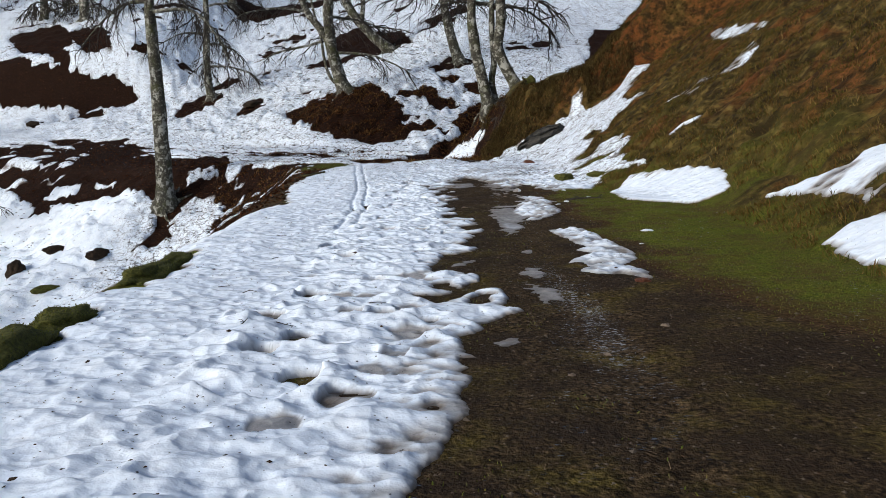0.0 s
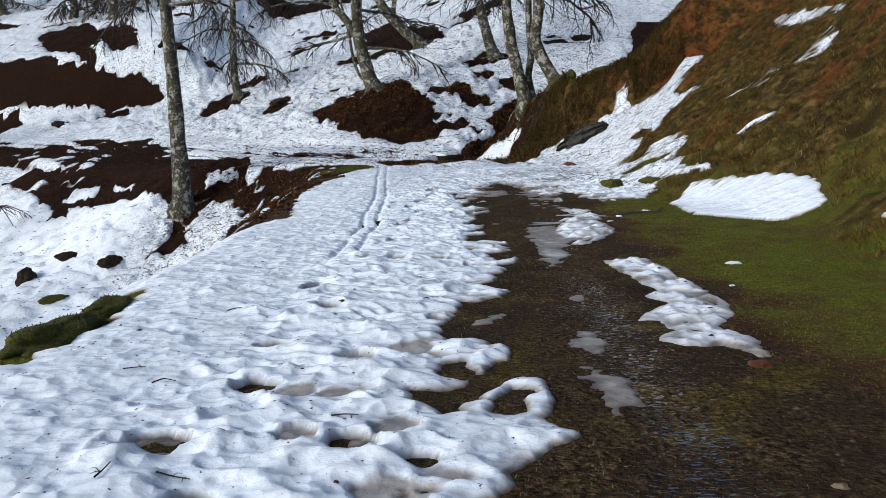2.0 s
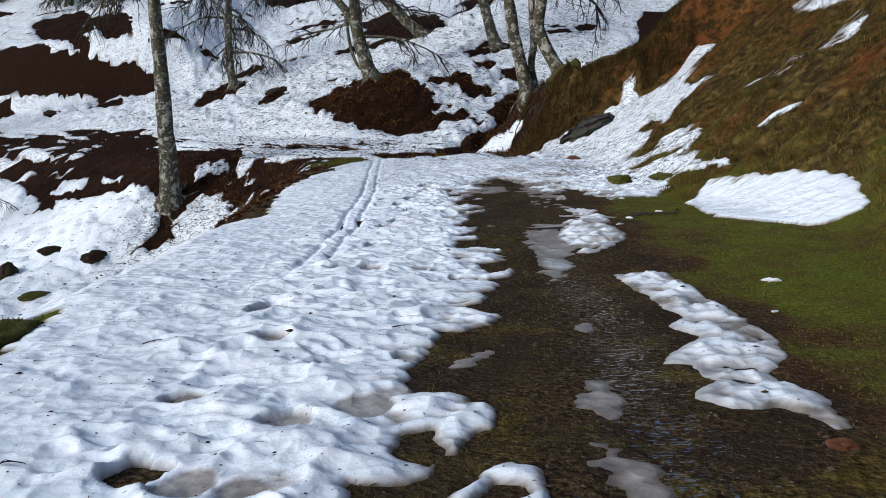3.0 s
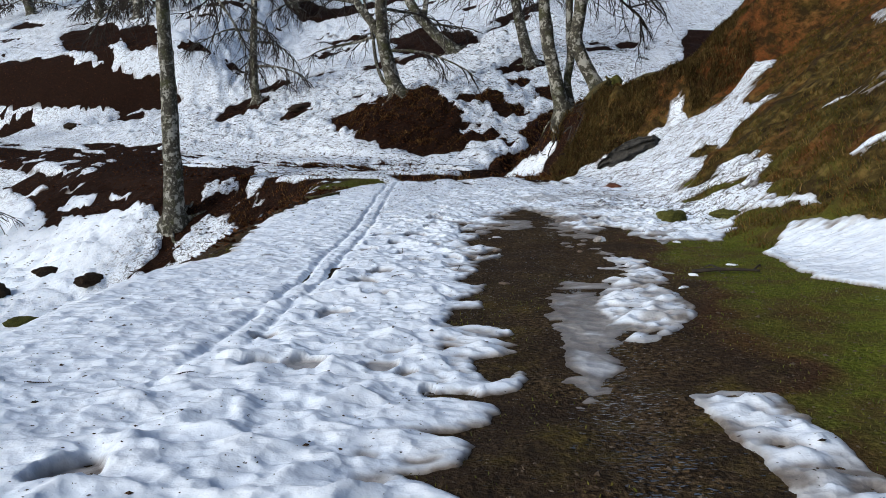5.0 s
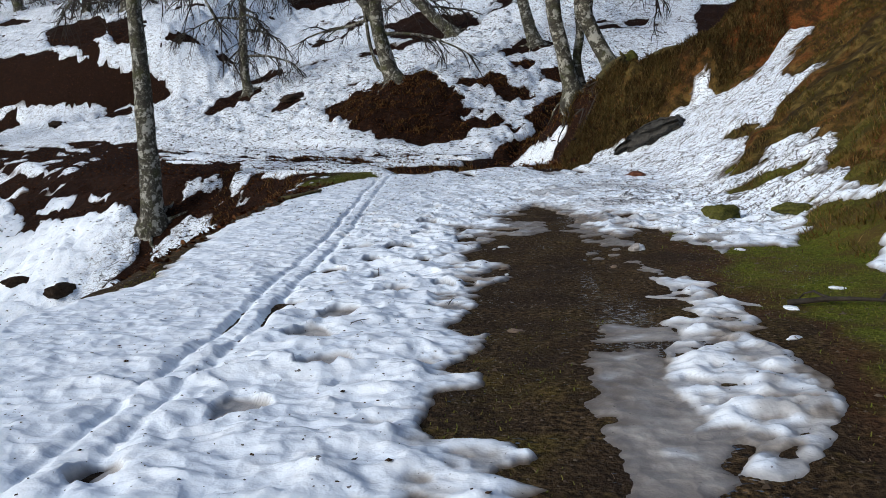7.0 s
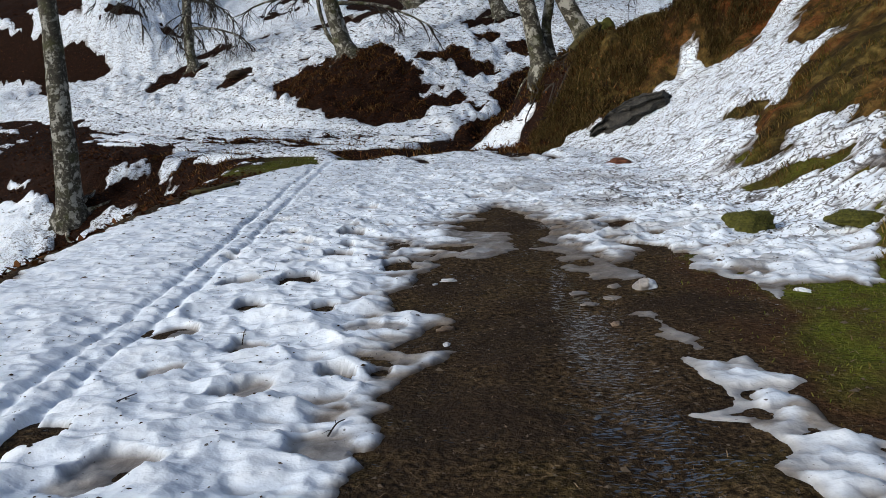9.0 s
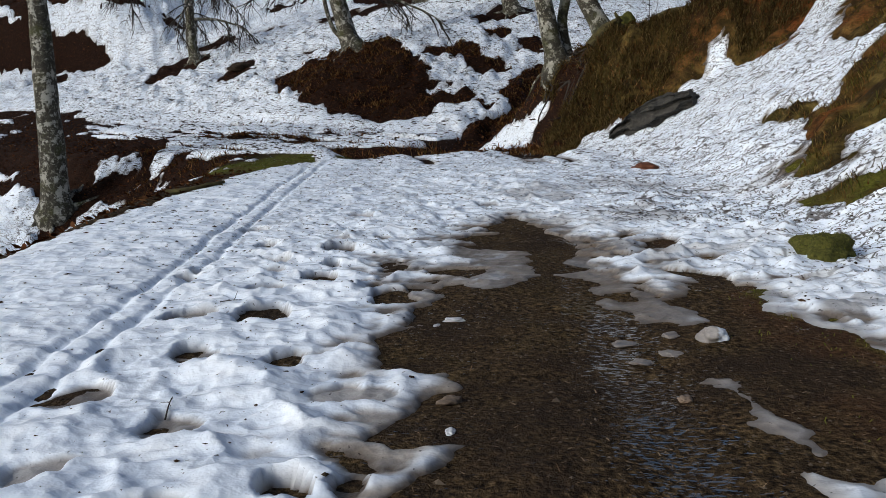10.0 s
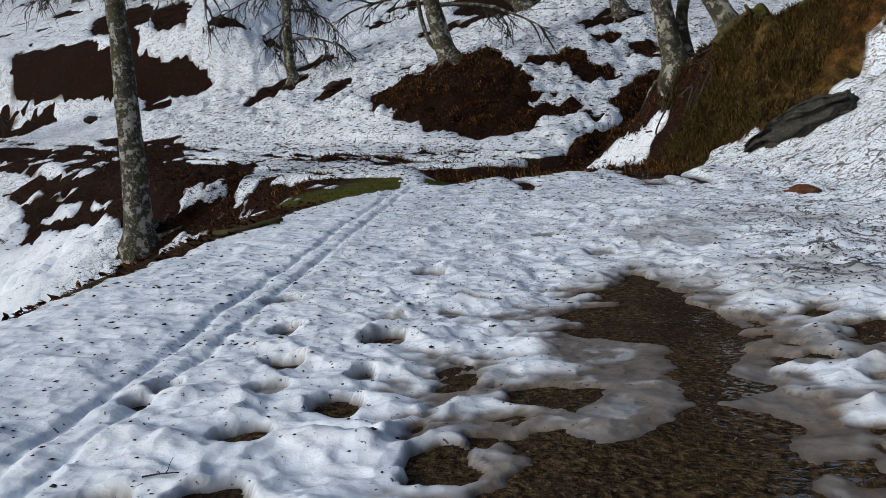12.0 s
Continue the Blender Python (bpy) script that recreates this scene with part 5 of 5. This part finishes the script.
for n, (sx, sy, ss) in enumerate([(1.15, 19.53, 0.075), (1.42, 19.6, 0.06), (1.37, 19.3, 0.07), (1.2, 19.2, 0.06)]):
    loose_snow("ice_piece", sx, sy, (ss, ss * 0.8, 0.014), 0.95, "flat grey-brown slip of ice on mud", 51.0 + n)
for n, (sx, sy, ss) in enumerate([(2.76, 11.65, 0.08), (2.44, 10.58, 0.035), (0.25, 18.13, 0.042), (2.64, 19.16, 0.06), (0.17, 19.93, 0.065), (0.07, 19.83, 0.03), (2.3, 16.26, 0.07), (2.84, 16.92, 0.06), (2.01, 15.22, 0.05)]):
    loose_snow("snow_scrap", sx, sy, (ss, ss * 0.5, ss * 0.28), 0.15 + 0.4 * (sx < 1), "small leftover scrap of melting snow on wet ground", 61.0 + n)
boulder("red_stone", 2.76, 28.75, (0.19, 0.14, 0.08), RED_STONE, "rust-red stone lying on the snow", "stone", 23.0)
boulder("clay_lump", 1.83, 7.85, (0.07, 0.05, 0.03), RED_STONE, "reddish wet clay lump beside the snow strip", "stone", 25.0)
for n, (sx, sy, ss) in enumerate([(0.36, 15.72, 0.052), (0.22, 18.55, 0.06), (1.3, 18.6, 0.05), (1.05, 5.4, 0.03), (1.6, 6.1, 0.035), (0.75, 4.9, 0.025)]):
    boulder("path_stone", sx, sy, (ss, ss * 0.65, ss * 0.4), PALE_STONE, "pale flat stone set in wet mud", "stone", 30.0 + n, 40 * n)["group"] = "stones on the track"


def fallen_branch(name, points, radius, mat, label, shoots=3, seed=1):
    rng = random.Random(seed)
    line = smooth_line([Vector(p) for p in points], 4)
    verts, faces = [], []
    tube(verts, faces, line, [radius * (1 - 0.6 * n / len(line)) for n in range(len(line))], 7, 0.25, seed)
    holder = mesh_object(name, verts, faces, mat)
    tagged(holder, label, "branch")
    for n in range(shoots):
        at = line[int(len(line) * rng.uniform(0.2, 0.8))]
        verts, faces = [], []
        flat = Vector((rng.uniform(-1, 1), rng.uniform(-1, 1), 0.25))
        shoot = bend(rng, at, flat, min(radius * rng.uniform(9, 16), rng.uniform(0.25, 0.6)), 4, 0.15, 0.25)
        tube(verts, faces, shoot, [radius * 0.5 * (1 - 0.15 * k) for k in range(5)], 5)
        mesh_object("side_shoot", verts, faces, mat, holder)
    return holder


def on_top(x, y, up=0.0):
    return (x, y, float(surface_at(x, y)[0][0]) + up)


fallen_branch("fallen_log", [on_top(2.75, 38.0, 0.0), on_top(3.3, 38.2, 0.15), on_top(3.9, 38.3, 0.2), on_top(4.8, 38.4, 0.22), on_top(5.9, 38.5, 0.1)], 0.17, MOSSY_WOOD, "mossy root-like log along the top of the bank", 6, 3)
for n, (rx, ry) in enumerate([(1.8, 38.9), (2.35, 38.7), (2.75, 38.3), (2.05, 38.2), (2.5, 37.6)]):
    way = [on_top(rx - (0.1, -0.12, 0.2, -0.05, 0.25)[n] * k + 0.14 * math.sin(n * 1.9 + k * 2.1), ry - 0.24 * k, 0.02 + 0.03 * (k % 2)) for k in range(4)]
    fallen_branch("root_tangle", way, 0.035 + 0.012 * math.sin(n * 2.3), TWIG, "exposed roots hanging over the cut bank", 5, 5 + n)["group"] = "exposed roots"
fallen_branch("fallen_log", [on_top(-4.66, 27.6, 0.02), on_top(-4.3, 27.7, 0.05), on_top(-3.95, 28.2, 0.03)], 0.06, MOSSY_WOOD, "short brown log lying on the rim of the track", 1, 17)
fallen_branch("fallen_branch", [on_top(2.3, 16.35, 0.03), on_top(2.6, 16.3, 0.05), on_top(2.95, 16.2, 0.04)], 0.025, TWIG, "dark broken branch lying on green grass", 3, 11)
for n, (tx, ty, a) in enumerate([(-0.72, 15.85, 0.6), (-1.22, 17.1, 1.3), (-1.02, 18.35, 1.7), (-0.55, 6.9, 0.2), (-1.15, 6.1, 0.1), (-1.75, 7.6, 0.5), (-2.05, 7.9, 0.4), (-1.45, 6.1, 1.5),
                                 (-0.15, 16.75, 1.2), (-0.75, 19.0, 0.1), (-1.32, 20.2, 0.3), (-1.5, 12.2, 0.8), (-2.3, 12.0, 0.2), (-2.6, 17.6, 0.4), (-1.9, 9.6, 0.9), (-0.3, 10.1, 0.3)]):
    dx, dy = 0.07 * math.cos(a), 0.07 * math.sin(a)
    fallen_branch("twig", [on_top(tx - dx, ty - dy, 0.008), on_top(tx, ty, 0.014), on_top(tx + dx, ty + dy, 0.01)], 0.0045, TWIG, "short dark forked twig lying on snow", 2, 40 + n)["group"] = "twigs on the snow"


# ---- what nobody could count ----
def bits(name, places, sizes, mat, label, category, seed, flat=0.5, long=1.6):
    """Many small faceted bits, each an octahedron of its own."""
    rng = np.random.default_rng(seed)
    n = len(places)
    corner = np.array([(1, 0, 0), (-1, 0, 0), (0, 1, 0), (0, -1, 0), (0, 0, 1), (0, 0, -1)], float)
    sides = np.array([(0, 2, 4), (2, 1, 4), (1, 3, 4), (3, 0, 4), (2, 0, 5), (1, 2, 5), (3, 1, 5), (0, 3, 5)])
    shape = corner[None] * (sizes[:, None, None] * np.array([long, 1.0, flat])) * rng.uniform(0.6, 1.3, (n, 6, 1))
    a = rng.uniform(0, 2 * np.pi, n)
    c, s = np.cos(a)[:, None], np.sin(a)[:, None]
    turned = np.stack([c * shape[..., 0] - s * shape[..., 1], s * shape[..., 0] + c * shape[..., 1], shape[..., 2]], -1)
    verts = (turned + places[:, None]).reshape(-1, 3)
    faces = (sides[None] + 6 * np.arange(n)[:, None, None]).reshape(-1, 3)
    return tagged(mesh_object(name, verts.tolist(), faces.tolist(), mat, smooth=False), label, category, kind="stuff")


def scatter(count, x0, x1, y0, y1, seed, skew=1.0):
    rng = np.random.default_rng(seed)
    return rng.uniform(x0, x1, count), y0 + (y1 - y0) * rng.uniform(0, 1, count) ** skew, rng


def strew():
    # crumbs of bark, beech husks and needles on the near snow
    x, y, rng = scatter(9500, -3.2, 3.6, 2.5, 30, 1)
    z, depth = surface_at(x, y)
    keep = (depth > 0.03) & (rng.uniform(0, 1, len(x)) < np.where(x > 1.8, 1.0, 0.55))
    size = rng.uniform(0.003, 0.008, len(x)) * np.where(rng.uniform(0, 1, len(x)) < 0.08, np.where((y < 15) & (x < -0.6), 2.8, 2.0), 1) * np.where(y > 20, 1.4, 1)
    bits("snow_crumbs", np.stack([x, y, z + 0.002], -1)[keep], size[keep], DEBRIS, "dark crumbs of bark and husks on snow", "debris", 2)
    # leaves and twigs on the farther snow
    x, y, rng = scatter(26000, -26, 8, 22, 68, 3)
    z, depth = surface_at(x, y)
    keep = (depth > 0.03) & (rng.uniform(0, 1, len(x)) > 0.8 * fade(-13, -16, x) * fade(56, 50, y))
    size = rng.uniform(0.012, 0.05, len(x)) * (0.35 + 0.9 * np.maximum(fade(26, 44, y), fade(-3.5, -6, x)))
    bits("snow_litter", np.stack([x, y, z + 0.004], -1)[keep], size[keep], DEBRIS, "dark leaf litter strewn on old snow", "debris", 4, 0.4, 2.2)
    # gravel and clods in the mud
    x, y, rng = scatter(7000, -0.6, 3.0, 2.6, 25, 5)
    z, depth = surface_at(x, y)
    keep = depth < 0.0
    size = rng.uniform(0.004, 0.012, len(x)) * np.where(rng.uniform(0, 1, len(x)) < 0.06, 2.0, 1)
    bits("gravel", np.stack([x, y, z], -1)[keep], size[keep], GRAVEL, "dark gravel and clods in the wet track", "gravel", 6, 0.6, 1.3)
    # strands of dead grass and leaf trodden into the mud
    x, y, rng = scatter(16000, -0.4, 3.2, 3.0, 25, 15, 0.8)
    z, depth = surface_at(x, y)
    keep = (depth < -0.01) & (rng.uniform(0, 1, len(x)) < 0.55 + 0.45 * fade(13, 17, y))
    n = keep.sum()
    blades("trodden_straw", np.stack([x, y, z + 0.006], -1)[keep], rng.uniform(0.015, 0.05, n), rng.uniform(0.003, 0.008, n), np.array([0.0, 0.0, -0.95]), MUDDY_STRAW, "pale dead grass and leaf scraps trodden into mud", "debris", 16, 0.2)
    # short grass on the verge, the track's mossy middle and the mossy lip
    x, y, rng = scatter(110000, -3.6, 5.0, 2.8, 22, 7, 1.2)
    z, depth = surface_at(x, y)
    lush = np.where(x > 1.7, fade(1.7, 3.0, x + 0.3 * rough(x, y, 0.7, 2, 157)) * fade(4, 9.5, y + 1.5 * (x - 2.5)), np.where(x < -2.5, 1.0, 0.30 * fade(0.0, 0.5, rough(x, y, 0.7, 3, 159)) * fade(1.2, 0.8, x) * fade(17, 14, y)))
    keep = (depth < 0.0) & (rng.uniform(0, 1, len(x)) < lush)
    n = keep.sum()
    blades("short_grass", np.stack([x, y, z - 0.004], -1)[keep], rng.uniform(0.012, 0.036, n), rng.uniform(0.004, 0.009, n), np.zeros(3), GREEN, "short wet grass and moss on the verge", "grass", 8)
    # tufts of dry grass on the bank
    x, y, rng = scatter(19000, 2.2, 14, 5, 41, 9)
    foot, _ = beside(x, y, FOOT)
    _, depth = surface_at(x, y)
    ok = (foot > 0.15) & (depth < -0.01) & (rough(x, y, 0.9, 2, 161) > -0.35)
    x, y = np.repeat(x[ok], 12), np.repeat(y[ok], 12)
    x, y = x + rng.normal(0, 0.07, len(x)), y + rng.normal(0, 0.07, len(y))
    z, depth = surface_at(x, y)
    keep = depth < -0.025
    x, y, z = x[keep], y[keep], z[keep]
    n = len(x)
    blades("dry_grass", np.stack([x, y, z - 0.01], -1), rng.uniform(0.05, 0.16, n), rng.uniform(0.006, 0.015, n), np.array([-0.4, -0.25, -0.2]), STRAW, "bleached dry grass tufts hanging down the bank", "grass", 10, 0.45)
    # long dead grass hanging over the cut below the tree clump
    x, y, rng = scatter(5200, 1.6, 7.5, 34.3, 40, 17)
    _, depth = surface_at(x, y)
    ok = (depth < -0.02) & (rough(x, y, 0.6, 2, 167) > -0.25)
    x, y = np.repeat(x[ok], 14), np.repeat(y[ok], 14)
    x, y = x + rng.normal(0, 0.06, len(x)), y + rng.normal(0, 0.05, len(y))
    z, depth = surface_at(x, y)
    keep = depth < -0.03
    n = keep.sum()
    blades("hanging_grass", np.stack([x, y, z - 0.01], -1)[keep], rng.uniform(0.12, 0.34, n), rng.uniform(0.010, 0.022, n), np.array([-0.15, -0.9, -0.25]), HANGING, "long dead grass and moss hanging over the cut bank", "grass", 18, 0.7)
    # dead bracken and grass on the brown banks across the track
    x, y, rng = scatter(7000, -11, 4, 34, 57, 11)
    _, depth = surface_at(x, y)
    ok = (depth < -0.02) & (rough(x, y, 1.0, 2, 163) > -0.1) & ~((y < 38.5) & (x > -6) & (x < -2.6))
    x, y = np.repeat(x[ok], 9), np.repeat(y[ok], 9)
    x, y = x + rng.normal(0, 0.10, len(x)), y + rng.normal(0, 0.10, len(y))
    z, depth = surface_at(x, y)
    n = len(x)
    blades("dead_bracken", np.stack([x, y, z - 0.01], -1), rng.uniform(0.10, 0.26, n), rng.uniform(0.012, 0.03, n), np.array([-0.2, -0.7, -0.2]), BRACKEN, "rust-brown dead bracken drooping over the earth bank", "bracken", 12, 0.6)
    # a scrap of lawn where the track bends
    x, y, rng = scatter(6000, -6.5, -2.4, 31, 39, 13)
    z, depth = surface_at(x, y)
    keep = (depth < 0.0) & (rng.uniform(0, 1, len(x)) < fade(-0.5, 0.4, rough(x, y, 0.8, 2, 165)))
    n = keep.sum()
    blades("roadside_grass", np.stack([x, y, z - 0.004], -1)[keep], rng.uniform(0.02, 0.06, n), rng.uniform(0.006, 0.014, n), np.zeros(3), ROAD_GRASS, "short green grass at the bend of the track", "grass", 14)
    # fallen leaves on the bare brown banks
    for seed, (x0, x1, y0, y1, count) in enumerate([(-11, 2, 43, 57, 26000), (-40, -9, 38, 66, 30000), (-13, -3, 19, 43, 14000), (-1, 4.0, 36, 50, 6000), (-52, -22, 66, 78, 14000)]):
        x, y, rng = scatter(count, x0, x1, y0, y1, 20 + seed)
        z, depth = surface_at(x, y)
        lawn = (y > 31) & (y < 38.5) & (x > -6) & (x < -2.6)
        keep = (depth < 0.0) & ~lawn & ((x < 2.6) | (y > 40))
        n = keep.sum()
        blades("fallen_leaves", np.stack([x, y, z + 0.01], -1)[keep], rng.uniform(0.05, 0.11, n), rng.uniform(0.04, 0.09, n), np.array([0.0, -0.4, -0.7]), LEAVES, "rust-brown fallen beech leaves and bracken", "leaf litter", 30 + seed, 0.3)


strew()
